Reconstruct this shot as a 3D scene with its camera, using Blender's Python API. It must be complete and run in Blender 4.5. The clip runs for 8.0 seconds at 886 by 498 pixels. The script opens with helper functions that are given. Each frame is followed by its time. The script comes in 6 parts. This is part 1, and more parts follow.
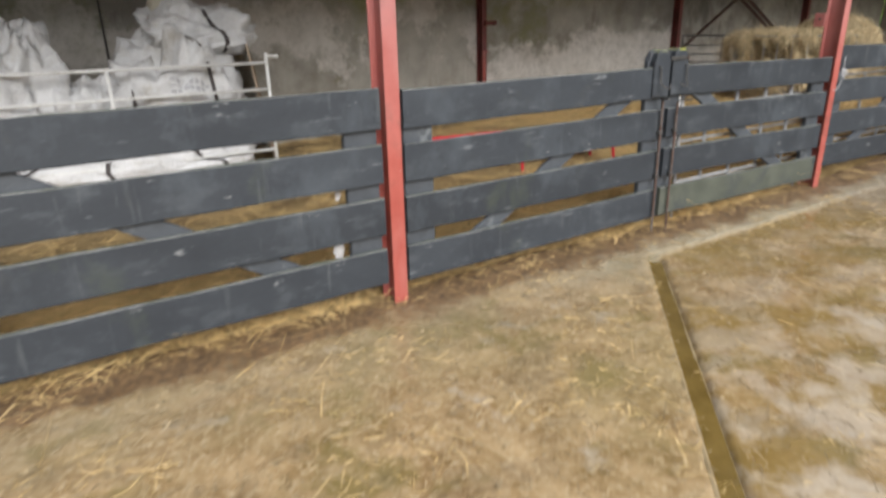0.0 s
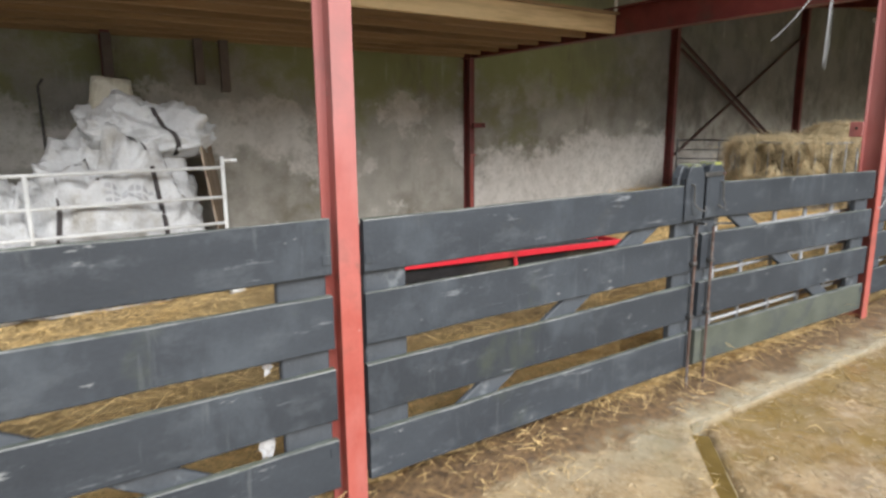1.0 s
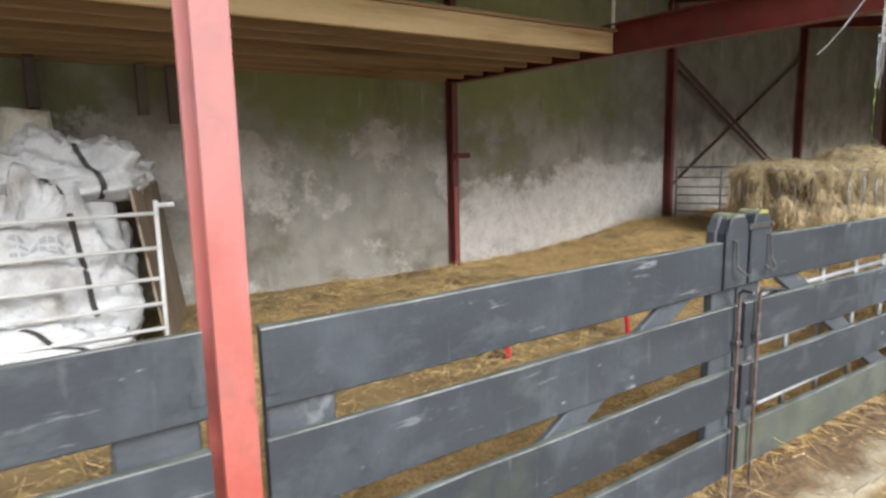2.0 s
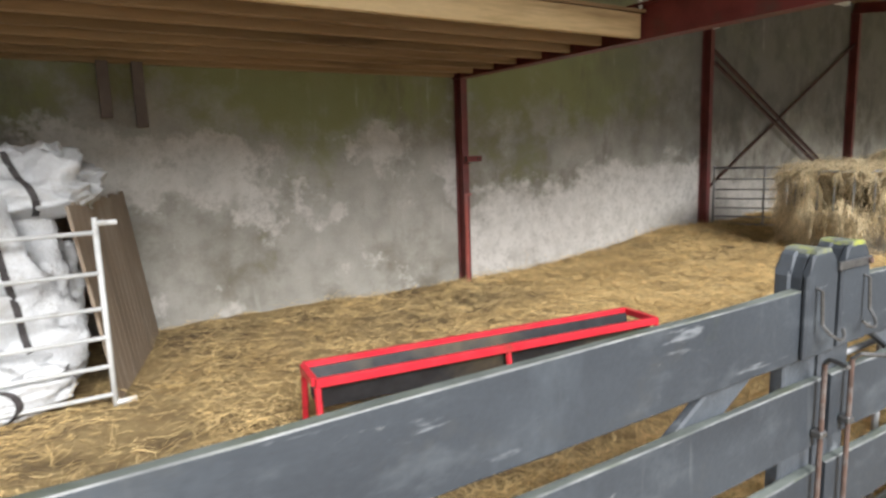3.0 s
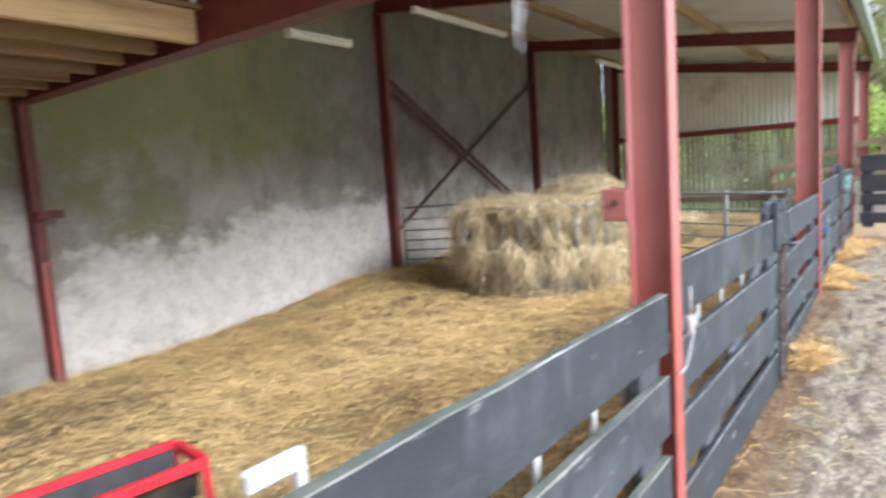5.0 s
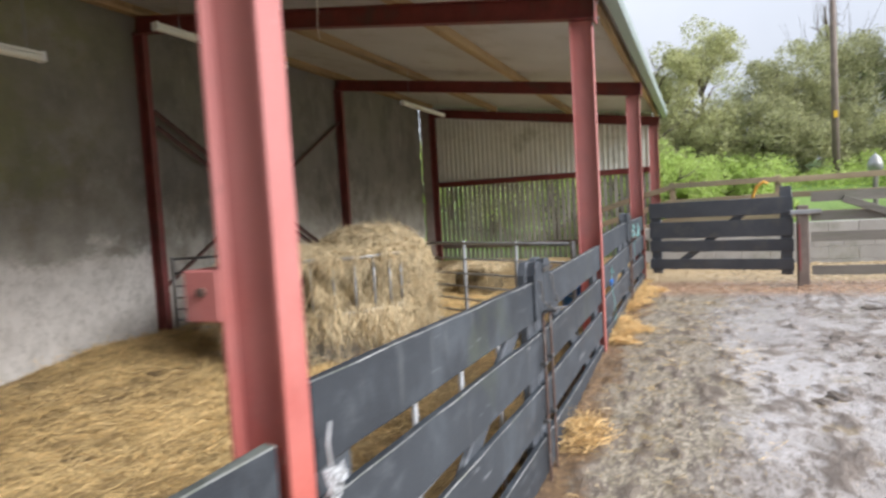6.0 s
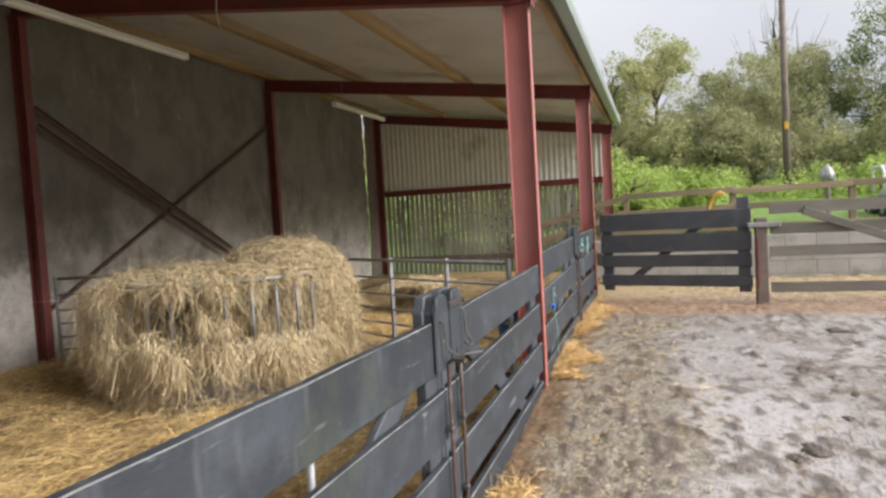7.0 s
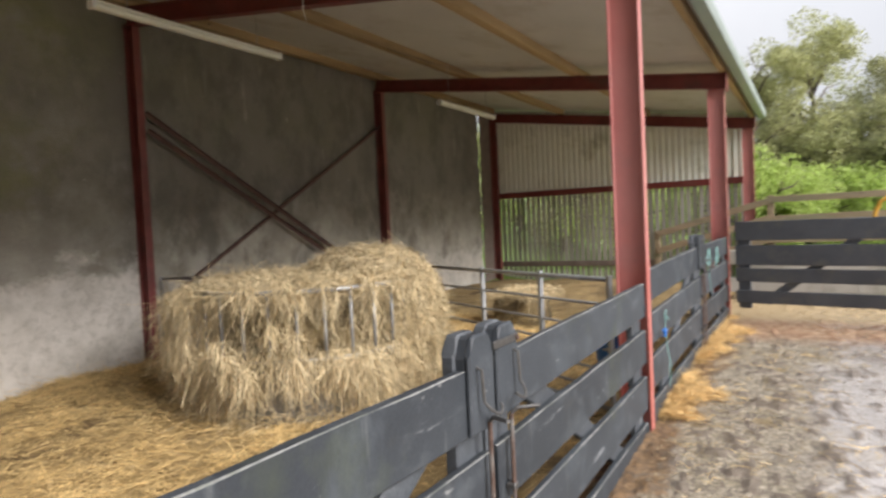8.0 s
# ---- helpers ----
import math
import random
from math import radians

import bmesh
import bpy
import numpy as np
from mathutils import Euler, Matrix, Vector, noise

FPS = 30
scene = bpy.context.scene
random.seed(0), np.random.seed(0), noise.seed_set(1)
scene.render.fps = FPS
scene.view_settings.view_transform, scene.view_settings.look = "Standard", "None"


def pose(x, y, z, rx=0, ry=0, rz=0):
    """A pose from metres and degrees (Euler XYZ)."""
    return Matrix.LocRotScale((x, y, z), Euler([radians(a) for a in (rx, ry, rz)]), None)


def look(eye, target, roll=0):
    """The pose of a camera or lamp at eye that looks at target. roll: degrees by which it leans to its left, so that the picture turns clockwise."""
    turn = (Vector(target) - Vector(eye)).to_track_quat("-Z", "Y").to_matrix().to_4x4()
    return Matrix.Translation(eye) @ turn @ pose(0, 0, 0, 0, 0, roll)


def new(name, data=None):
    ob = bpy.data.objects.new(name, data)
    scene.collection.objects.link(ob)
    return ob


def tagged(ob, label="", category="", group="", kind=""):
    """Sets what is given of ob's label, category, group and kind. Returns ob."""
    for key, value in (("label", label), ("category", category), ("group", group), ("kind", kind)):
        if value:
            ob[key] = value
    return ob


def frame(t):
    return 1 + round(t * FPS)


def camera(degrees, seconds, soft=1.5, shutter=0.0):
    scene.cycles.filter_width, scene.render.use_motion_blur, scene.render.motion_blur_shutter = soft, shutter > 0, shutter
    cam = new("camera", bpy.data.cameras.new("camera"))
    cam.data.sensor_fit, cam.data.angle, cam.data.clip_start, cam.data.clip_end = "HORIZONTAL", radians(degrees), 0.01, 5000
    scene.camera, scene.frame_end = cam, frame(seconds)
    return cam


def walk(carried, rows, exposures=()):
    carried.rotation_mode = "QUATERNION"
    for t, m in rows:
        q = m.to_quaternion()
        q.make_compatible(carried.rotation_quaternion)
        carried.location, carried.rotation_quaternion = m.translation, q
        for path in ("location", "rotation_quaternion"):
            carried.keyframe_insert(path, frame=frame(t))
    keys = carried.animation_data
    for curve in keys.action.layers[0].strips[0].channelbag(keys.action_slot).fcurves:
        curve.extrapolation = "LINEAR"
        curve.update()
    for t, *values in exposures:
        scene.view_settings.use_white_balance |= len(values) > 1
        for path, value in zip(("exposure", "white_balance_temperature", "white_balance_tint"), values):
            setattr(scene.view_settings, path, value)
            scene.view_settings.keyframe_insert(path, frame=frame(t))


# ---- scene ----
cam = camera(70.6, 8.0, 2.6, 0.4)
PATH = [
    (0, (0.082, 0.08, 1.58), (1.092, 1.67, 0.91), -1.3),
    (0.5, (0.454, 0.508, 1.618), (1.508, 2.143, 1.153), -0.9),
    (1, (0.697, 0.958, 1.624), (1.791, 2.587, 1.235), -0.5),
    (1.5, (0.947, 1.345, 1.674), (2.071, 2.954, 1.292), -0.7),
    (2, (1.312, 1.645, 1.694), (2.436, 3.269, 1.382), -1.2),
    (2.2, (1.426, 1.798, 1.678), (2.536, 3.43, 1.354), -1.7),
    (3.3, (2.255, 2.296, 1.716), (3.293, 3.979, 1.416), -1.7),
    (3.5, (2.419, 2.371, 1.703), (3.48, 4.037, 1.392), -1.8),
    (4, (2.851, 2.581, 1.661), (4.027, 4.168, 1.345), -2.2),
    (4.5, (3.347, 2.613, 1.654), (4.703, 4.055, 1.366), -3.0),
    (5, (4.075, 2.481, 1.702), (5.667, 3.671, 1.478), -3.8),
    (5.2, (4.299, 2.47, 1.684), (5.964, 3.557, 1.472), -3.8),
    (6.3, (5.566, 2.268, 1.732), (7.44, 2.958, 1.629), -3.4),
    (6.5, (5.758, 2.279, 1.712), (7.643, 2.939, 1.611), -3.4),
    (7, (6.173, 2.281, 1.729), (8.063, 2.929, 1.63), -3.3),
    (7.5, (6.564, 2.177, 1.761), (8.401, 2.964, 1.693), -2.9),
    (8, (6.841, 2.211, 1.764), (8.561, 3.228, 1.688), -2.7),
]
walk(cam, [(t, look(eye, target, roll)) for t, eye, target, roll in PATH],
     [(0.0, 0.95, 6400, 11), (0.5, 1.1, 6350, 11), (1.0, 1.22, 6250, 10), (2.0, 1.42, 6200, 10), (3.5, 1.74, 6200, 10), (4.5, 1.90, 5950, 10), (5.2, 1.92, 5800, 11), (6.3, 1.33, 6300, 13), (7.0, 1.31, 6500, 13), (8.0, 1.45, 6600, 13)])

# ---- light ----
world = bpy.data.worlds.new("sky")
scene.world = world
world.use_nodes = True
wn = world.node_tree
sky = wn.nodes.new("ShaderNodeTexSky")
sky.sky_type = "NISHITA"
sky.sun_disc = False
sky.sun_elevation, sky.sun_rotation = radians(32), radians(190)
sky.air_density, sky.dust_density, sky.ozone_density = 1.0, 6.0, 1.0
cloud = wn.nodes.new("ShaderNodeTexNoise")
cloud.inputs["Scale"].default_value, cloud.inputs["Detail"].default_value = 2.2, 6
ramp = wn.nodes.new("ShaderNodeValToRGB")
ramp.color_ramp.elements[0].position, ramp.color_ramp.elements[0].color = 0.3, (5.55, 5.9, 6.35, 1)
ramp.color_ramp.elements[1].position, ramp.color_ramp.elements[1].color = 0.75, (7.3, 7.5, 7.8, 1)
veil = wn.nodes.new("ShaderNodeMix")
veil.data_type = "RGBA"
veil.inputs[0].default_value = 0.88
wn.links.new(cloud.outputs["Fac"], ramp.inputs[0])
wn.links.new(sky.outputs[0], veil.inputs[6])
wn.links.new(ramp.outputs[0], veil.inputs[7])
# an overcast sky is darker towards the horizon
tc = wn.nodes.new("ShaderNodeTexCoord")
up = wn.nodes.new("ShaderNodeSeparateXYZ")
rise = wn.nodes.new("ShaderNodeMapRange")
rise.inputs[3].default_value, rise.inputs[4].default_value = 0.60, 1.28
dim = wn.nodes.new("ShaderNodeMix")
dim.data_type, dim.blend_type = "RGBA", "MULTIPLY"
dim.inputs[0].default_value = 1.0
wn.links.new(tc.outputs["Generated"], up.inputs[0])
wn.links.new(up.outputs["Z"], rise.inputs[0])
wn.links.new(rise.outputs[0], dim.inputs[7])
wn.links.new(veil.outputs[2], dim.inputs[6])
wn.links.new(dim.outputs[2], wn.nodes["Background"].inputs[0])
wn.nodes["Background"].inputs[1].default_value = 0.066
sun = new("sun", bpy.data.lights.new("sun", "SUN"))
sun.data.energy, sun.data.angle, sun.data.color = 2.3, radians(35), (1.0, 0.975, 0.94)
sun.matrix_world = look((3, -24, 17), (8, 3, 0))

# ---- materials ----


def mat(name, c1, c2, scale=6.0, rough=0.7, metal=0.0, bump=0.3, fine=60.0, stain=None, stain_amt=0.5, stain_scale=1.3,
        stretch=(1, 1, 1), per="none", vary=0.25, stain_rough=None, dist=0.01, spec=0.5):
    """Two tones mixed by noise, fine grain, a larger stain, and bump. per: 'object' or 'island' varies the tone piece by piece."""
    m = bpy.data.materials.new(name)
    m.use_nodes = True
    nt = m.node_tree
    N, L = nt.nodes, nt.links
    bsdf = N["Principled BSDF"]
    geo = N.new("ShaderNodeNewGeometry")
    mp = N.new("ShaderNodeMapping")
    mp.inputs["Scale"].default_value = stretch
    L.new(geo.outputs["Position"], mp.inputs["Vector"])

    def tex(s, d=5.0, r=0.6):
        n = N.new("ShaderNodeTexNoise")
        n.inputs["Scale"].default_value, n.inputs["Detail"].default_value, n.inputs["Roughness"].default_value = s, d, r
        L.new(mp.outputs[0], n.inputs["Vector"])
        return n.outputs["Fac"]

    def curve(x, a, b):
        n = N.new("ShaderNodeMapRange")
        n.inputs[1].default_value, n.inputs[2].default_value = a, b
        L.new(x, n.inputs[0])
        return n.outputs[0]

    def mix(f, a, b, kind="MIX"):
        n = N.new("ShaderNodeMix")
        n.data_type, n.blend_type = "RGBA", kind
        for v, i in ((f, 0), (a, 6), (b, 7)):
            if isinstance(v, (int, float)):
                n.inputs[i].default_value = v
            elif isinstance(v, tuple):
                n.inputs[i].default_value = (*v[:3], 1)
            else:
                L.new(v, n.inputs[i])
        return n.outputs[2]

    big, small = tex(scale), tex(fine, 3, 0.7)
    col = mix(curve(big, 0.32, 0.68), c1, c2)
    col = mix(0.35, col, mix(small, (0.55, 0.55, 0.55), (1.45, 1.45, 1.45)), "MULTIPLY")
    rgh = None
    if stain:
        sm = curve(tex(stain_scale, 7, 0.65), 0.62 - 0.3 * stain_amt, 0.8 - 0.3 * stain_amt)
        col = mix(sm, col, stain)
        if stain_rough is not None:
            n = N.new("ShaderNodeMix")
            n.inputs[2].default_value, n.inputs[3].default_value = rough, stain_rough
            L.new(sm, n.inputs[0])
            rgh = n.outputs[0]
    if per != "none":
        if per == "object":
            rnd = N.new("ShaderNodeObjectInfo").outputs["Random"]
        else:
            rnd = geo.outputs["Random Per Island"]
        n = N.new("ShaderNodeMapRange")
        n.inputs[3].default_value, n.inputs[4].default_value = 1 - vary, 1 + vary
        L.new(rnd, n.inputs[0])
        hs = N.new("ShaderNodeHueSaturation")
        L.new(n.outputs[0], hs.inputs["Value"])
        L.new(col, hs.inputs["Color"])
        col = hs.outputs[0]
    L.new(col, bsdf.inputs["Base Color"])
    bsdf.inputs["Metallic"].default_value = metal
    bsdf.inputs["Specular IOR Level"].default_value = spec
    if rgh is None:
        n = N.new("ShaderNodeMapRange")
        n.inputs[3].default_value, n.inputs[4].default_value = max(rough - 0.12, 0.05), min(rough + 0.12, 1)
        L.new(big, n.inputs[0])
        rgh = n.outputs[0]
    L.new(rgh, bsdf.inputs["Roughness"])
    if bump:
        b = N.new("ShaderNodeBump")
        b.inputs["Strength"].default_value, b.inputs["Distance"].default_value = bump, dist
        ad = N.new("ShaderNodeMath")
        L.new(big, ad.inputs[0])
        L.new(small, ad.inputs[1])
        L.new(ad.outputs[0], b.inputs["Height"])
        L.new(b.outputs[0], bsdf.inputs["Normal"])
    return m


def flecks(m, colour, scale, lo, hi, amt, stretch=(1, 1, 1)):
    """Small worn or dirty marks over a material's base colour."""
    nt = m.node_tree
    N, L = nt.nodes, nt.links
    bsdf = N["Principled BSDF"]
    geo = N.new("ShaderNodeNewGeometry")
    mp = N.new("ShaderNodeMapping")
    mp.inputs["Scale"].default_value, mp.inputs["Location"].default_value = stretch, (scale, 2.7, 1.3)
    n = N.new("ShaderNodeTexNoise")
    n.inputs["Scale"].default_value, n.inputs["Detail"].default_value, n.inputs["Roughness"].default_value = scale, 6, 0.65
    r = N.new("ShaderNodeMapRange")
    r.inputs[1].default_value, r.inputs[2].default_value, r.inputs[4].default_value = lo, hi, amt
    mx = N.new("ShaderNodeMix")
    mx.data_type = "RGBA"
    mx.inputs[7].default_value = (*colour, 1)
    L.new(geo.outputs["Position"], mp.inputs["Vector"])
    L.new(mp.outputs[0], n.inputs["Vector"])
    L.new(n.outputs["Fac"], r.inputs[0])
    L.new(r.outputs[0], mx.inputs[0])
    L.new(bsdf.inputs["Base Color"].links[0].from_socket, mx.inputs[6])
    L.new(mx.outputs[2], bsdf.inputs["Base Color"])
    return m


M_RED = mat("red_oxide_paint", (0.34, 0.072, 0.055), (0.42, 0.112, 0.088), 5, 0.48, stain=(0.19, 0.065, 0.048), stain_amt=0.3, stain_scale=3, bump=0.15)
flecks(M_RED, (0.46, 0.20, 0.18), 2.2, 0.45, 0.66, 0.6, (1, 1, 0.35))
flecks(M_RED, (0.16, 0.075, 0.055), 9.0, 0.64, 0.70, 0.7, (1, 1, 0.6))
flecks(M_RED, (0.50, 0.36, 0.33), 16.0, 0.67, 0.71, 0.6, (1, 1, 0.5))


def paler_above(m, colour, z0, z1, amt):
    """Chalkier, pinker paint above a ragged height, with the sky's sheen put into the colour."""
    N, L = m.node_tree.nodes, m.node_tree.links
    base = N["Principled BSDF"].inputs["Base Color"]
    geo = N.new("ShaderNodeNewGeometry")
    sep = N.new("ShaderNodeSeparateXYZ")
    n = N.new("ShaderNodeTexNoise")
    n.inputs["Scale"].default_value, n.inputs["Detail"].default_value = 3.0, 5
    r = N.new("ShaderNodeMapRange")
    r.inputs[1].default_value, r.inputs[2].default_value, r.inputs[4].default_value = z0, z1, amt
    ad = N.new("ShaderNodeMath")
    mx = N.new("ShaderNodeMix")
    mx.data_type = "RGBA"
    mx.inputs[7].default_value = (*colour, 1)
    L.new(geo.outputs["Position"], sep.inputs[0])
    L.new(geo.outputs["Position"], n.inputs["Vector"])
    L.new(sep.outputs["Z"], ad.inputs[0])
    L.new(n.outputs["Fac"], ad.inputs[1])
    L.new(ad.outputs[0], r.inputs[0])
    L.new(r.outputs[0], mx.inputs[0])
    L.new(base.links[0].from_socket, mx.inputs[6])
    L.new(mx.outputs[2], base)


paler_above(M_RED, (0.42, 0.20, 0.195), 1.4, 2.3, 0.6)
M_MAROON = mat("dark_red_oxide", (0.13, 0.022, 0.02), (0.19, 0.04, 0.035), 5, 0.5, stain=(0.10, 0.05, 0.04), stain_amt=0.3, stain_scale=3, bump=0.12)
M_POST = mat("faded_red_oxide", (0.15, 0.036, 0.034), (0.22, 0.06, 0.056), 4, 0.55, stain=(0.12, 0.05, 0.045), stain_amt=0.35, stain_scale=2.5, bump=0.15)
M_BRACE = mat("rusty_brown_steel", (0.085, 0.045, 0.04), (0.13, 0.07, 0.06), 6, 0.7, stain=(0.16, 0.09, 0.07), stain_amt=0.3, stain_scale=4, bump=0.2)
M_GATE = mat("slate_paint", (0.033, 0.038, 0.045), (0.047, 0.054, 0.063), 3.0, 0.55, stain=(0.072, 0.081, 0.090), stain_amt=0.28, stain_scale=6.0, stretch=(0.7, 1, 1.3), per="object", vary=0.14, bump=0.16, spec=0.28)
flecks(M_GATE, (0.075, 0.087, 0.10), 2.6, 0.54, 0.66, 0.6, (1, 1, 0.6))
flecks(M_GATE, (0.11, 0.12, 0.125), 7.0, 0.60, 0.70, 0.5, (2.2, 1, 0.25))
M_STILE = mat("worn_slate_paint", (0.05, 0.057, 0.067), (0.074, 0.083, 0.095), 4.0, 0.6, stain=(0.04, 0.046, 0.053), stain_amt=0.35, stain_scale=5.0, per="object", vary=0.15, bump=0.35)
flecks(M_STILE, (0.20, 0.215, 0.225), 8.0, 0.58, 0.68, 0.6)
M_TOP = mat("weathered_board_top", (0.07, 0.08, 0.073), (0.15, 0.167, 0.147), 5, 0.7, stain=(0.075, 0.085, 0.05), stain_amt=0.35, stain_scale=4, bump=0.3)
flecks(M_GATE, (0.30, 0.31, 0.31), 9.0, 0.665, 0.72, 0.7, (0.6, 1, 1.9))
flecks(M_GATE, (0.085, 0.08, 0.065), 3.2, 0.62, 0.76, 0.25)
flecks(M_GATE, (0.24, 0.255, 0.27), 13.0, 0.645, 0.70, 0.6, (0.22, 1, 1.6))
flecks(M_GATE, (0.085, 0.10, 0.06), 2.0, 0.60, 0.72, 0.35, (1, 1, 0.8))
# worn front arris of the boards, its pale highlight line put into the colour
M_EDGE = mat("worn_lit_arris", (0.07, 0.075, 0.075), (0.34, 0.34, 0.33), 4, 0.6, stain=(0.09, 0.10, 0.07), stain_amt=0.45, stain_scale=6, bump=0.2)
M_MOSS = mat("mossy_top", (0.09, 0.10, 0.085), (0.15, 0.16, 0.13), 14, 0.9, stain=(0.27, 0.29, 0.055), stain_amt=0.55, stain_scale=16)
M_GALV = mat("galvanised", (0.28, 0.29, 0.30), (0.40, 0.41, 0.42), 9, 0.5, metal=0.55, stain=(0.2, 0.19, 0.17), stain_amt=0.35, bump=0.08)
M_WHITE = mat("white_painted_steel", (0.68, 0.69, 0.68), (0.78, 0.79, 0.78), 7, 0.5, stain=(0.42, 0.4, 0.36), stain_amt=0.25, stain_scale=5, bump=0.1)
M_ALGAE = mat("algae_paint", (0.062, 0.07, 0.055), (0.095, 0.104, 0.082), 5, 0.7, stain=(0.05, 0.057, 0.057), stain_amt=0.4, stain_scale=4, bump=0.3)
M_DULL = mat("dull_steel", (0.09, 0.088, 0.085), (0.17, 0.165, 0.16), 20, 0.42, metal=0.7, bump=0.1)
M_RUST = mat("rusty_steel", (0.085, 0.055, 0.045), (0.15, 0.095, 0.075), 20, 0.7, metal=0.4, stain=(0.2, 0.19, 0.18), stain_amt=0.4, stain_scale=9)
M_TIMBER = mat("roof_timber", (0.31, 0.215, 0.11), (0.46, 0.335, 0.185), 2.2, 0.75, stretch=(0.25, 3, 3), per="object", vary=0.2, stain=(0.14, 0.085, 0.045), stain_amt=0.4, stain_scale=1.8, bump=0.3)
flecks(M_TIMBER, (0.09, 0.055, 0.03), 6.0, 0.64, 0.70, 0.8)
M_GREY = mat("weathered_timber", (0.14, 0.13, 0.11), (0.22, 0.205, 0.175), 2.4, 0.85, stretch=(3, 0.5, 3), per="object", vary=0.2, stain=(0.13, 0.14, 0.09), stain_amt=0.3, bump=0.4)
M_ROOF = mat("roof_lining", (0.53, 0.53, 0.53), (0.60, 0.60, 0.595), 1.2, 0.6, stain=(0.42, 0.40, 0.37), stain_amt=0.3, bump=0.05)
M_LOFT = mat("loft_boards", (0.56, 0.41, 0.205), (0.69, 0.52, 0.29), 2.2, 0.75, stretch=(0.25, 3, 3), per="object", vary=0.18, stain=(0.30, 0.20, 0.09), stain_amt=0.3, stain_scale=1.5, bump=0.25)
# loft timber again, darkened for the shade behind the front joist
M_LOFT_SHADE = mat("shaded_loft_timber", (0.30, 0.195, 0.095), (0.42, 0.285, 0.15), 2.2, 0.8, stretch=(0.25, 3, 3), per="object", vary=0.2, stain=(0.16, 0.10, 0.05), stain_amt=0.4, stain_scale=1.5, bump=0.3)
# lighter tone of the slate gate paint, for the far yard gate
M_SLATE = mat("light_slate_paint", (0.07, 0.077, 0.09), (0.098, 0.106, 0.12), 3.0, 0.5, stain=(0.12, 0.12, 0.115), stain_amt=0.3, stain_scale=5, per="object", vary=0.12, bump=0.3)
M_SHEET = mat("corrugated_steel", (0.70, 0.73, 0.66), (0.77, 0.79, 0.73), 1.5, 0.5, metal=0.0, stain=(0.42, 0.44, 0.36), stain_amt=0.3, bump=0.05)
M_SLAT = mat("weathered_slat", (0.28, 0.27, 0.24), (0.38, 0.365, 0.33), 3, 0.85, stretch=(3, 3, 0.4), per="object", vary=0.2, stain=(0.22, 0.23, 0.15), stain_amt=0.35, bump=0.3)
M_HURDLE = mat("dull_galvanised", (0.44, 0.45, 0.46), (0.56, 0.57, 0.58), 9, 0.5, metal=0.2, stain=(0.3, 0.29, 0.27), stain_amt=0.35, bump=0.08)
M_DRAIN = mat("drain_concrete", (0.22, 0.165, 0.08), (0.34, 0.265, 0.155), 7, 0.85, stain=(0.20, 0.145, 0.06), stain_amt=0.5, stain_scale=3)
M_GUTTER = mat("green_grey_trim", (0.24, 0.29, 0.28), (0.30, 0.35, 0.34), 2, 0.4, bump=0.05)
M_STRAW = mat("straw_strands", (0.56, 0.39, 0.165), (0.74, 0.55, 0.26), 1.2, 0.6, per="island", vary=0.5, bump=0)
M_CHAFF = mat("chaff_bits", (0.26, 0.20, 0.11), (0.44, 0.35, 0.22), 3, 0.7, per="island", vary=0.5, bump=0)
M_HEAP = mat("orange_straw", (0.54, 0.35, 0.14), (0.70, 0.49, 0.22), 2, 0.65, per="island", vary=0.45, bump=0)
M_HAY = mat("hay_strands", (0.50, 0.40, 0.235), (0.66, 0.545, 0.345), 3, 0.65, per="island", vary=0.6, bump=0)
M_BEDDING = mat("trodden_straw", (0.29, 0.195, 0.085), (0.43, 0.315, 0.145), 5, 0.85, stain=(0.11, 0.07, 0.032), stain_amt=0.45, stain_scale=1.3, bump=1.0, fine=90, dist=0.03)
# hay core coloured dark to give the shaded gaps between loose strands
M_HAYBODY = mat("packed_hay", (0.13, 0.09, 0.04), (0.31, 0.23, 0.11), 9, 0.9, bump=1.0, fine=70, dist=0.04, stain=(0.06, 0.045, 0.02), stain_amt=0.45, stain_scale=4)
M_BAG = mat("white_woven_sack", (0.64, 0.65, 0.66), (0.75, 0.76, 0.77), 3.5, 0.6, stain=(0.46, 0.44, 0.40), stain_amt=0.3, stain_scale=2.5, bump=0.8, fine=34, dist=0.025)
flecks(M_BAG, (0.30, 0.27, 0.22), 5.0, 0.62, 0.75, 0.6)
M_NECK = mat("yellowed_sack", (0.56, 0.53, 0.43), (0.66, 0.63, 0.53), 4, 0.7, stain=(0.40, 0.36, 0.26), stain_amt=0.35, stain_scale=5, bump=0.6, fine=34, dist=0.02)
M_STRAP = mat("dark_strap", (0.05, 0.045, 0.045), (0.09, 0.08, 0.08), 20, 0.7, bump=0.1)
M_BLACK = mat("black_plastic", (0.015, 0.015, 0.017), (0.03, 0.03, 0.033), 12, 0.45, bump=0.1, stain=(0.10, 0.08, 0.05), stain_amt=0.3)
M_TROUGH = mat("bright_red_paint", (0.55, 0.02, 0.035), (0.65, 0.035, 0.05), 8, 0.35, stain=(0.3, 0.05, 0.04), stain_amt=0.25, stain_scale=6, bump=0.08)
M_BROWN = mat("brown_sheet", (0.26, 0.20, 0.145), (0.35, 0.275, 0.205), 3, 0.75, stretch=(1, 1, 0.3), stain=(0.40, 0.34, 0.27), stain_amt=0.35, stain_scale=3, per="object", vary=0.12)
flecks(M_BROWN, (0.42, 0.38, 0.31), 9.0, 0.60, 0.72, 0.6, (1.5, 1.5, 0.08))
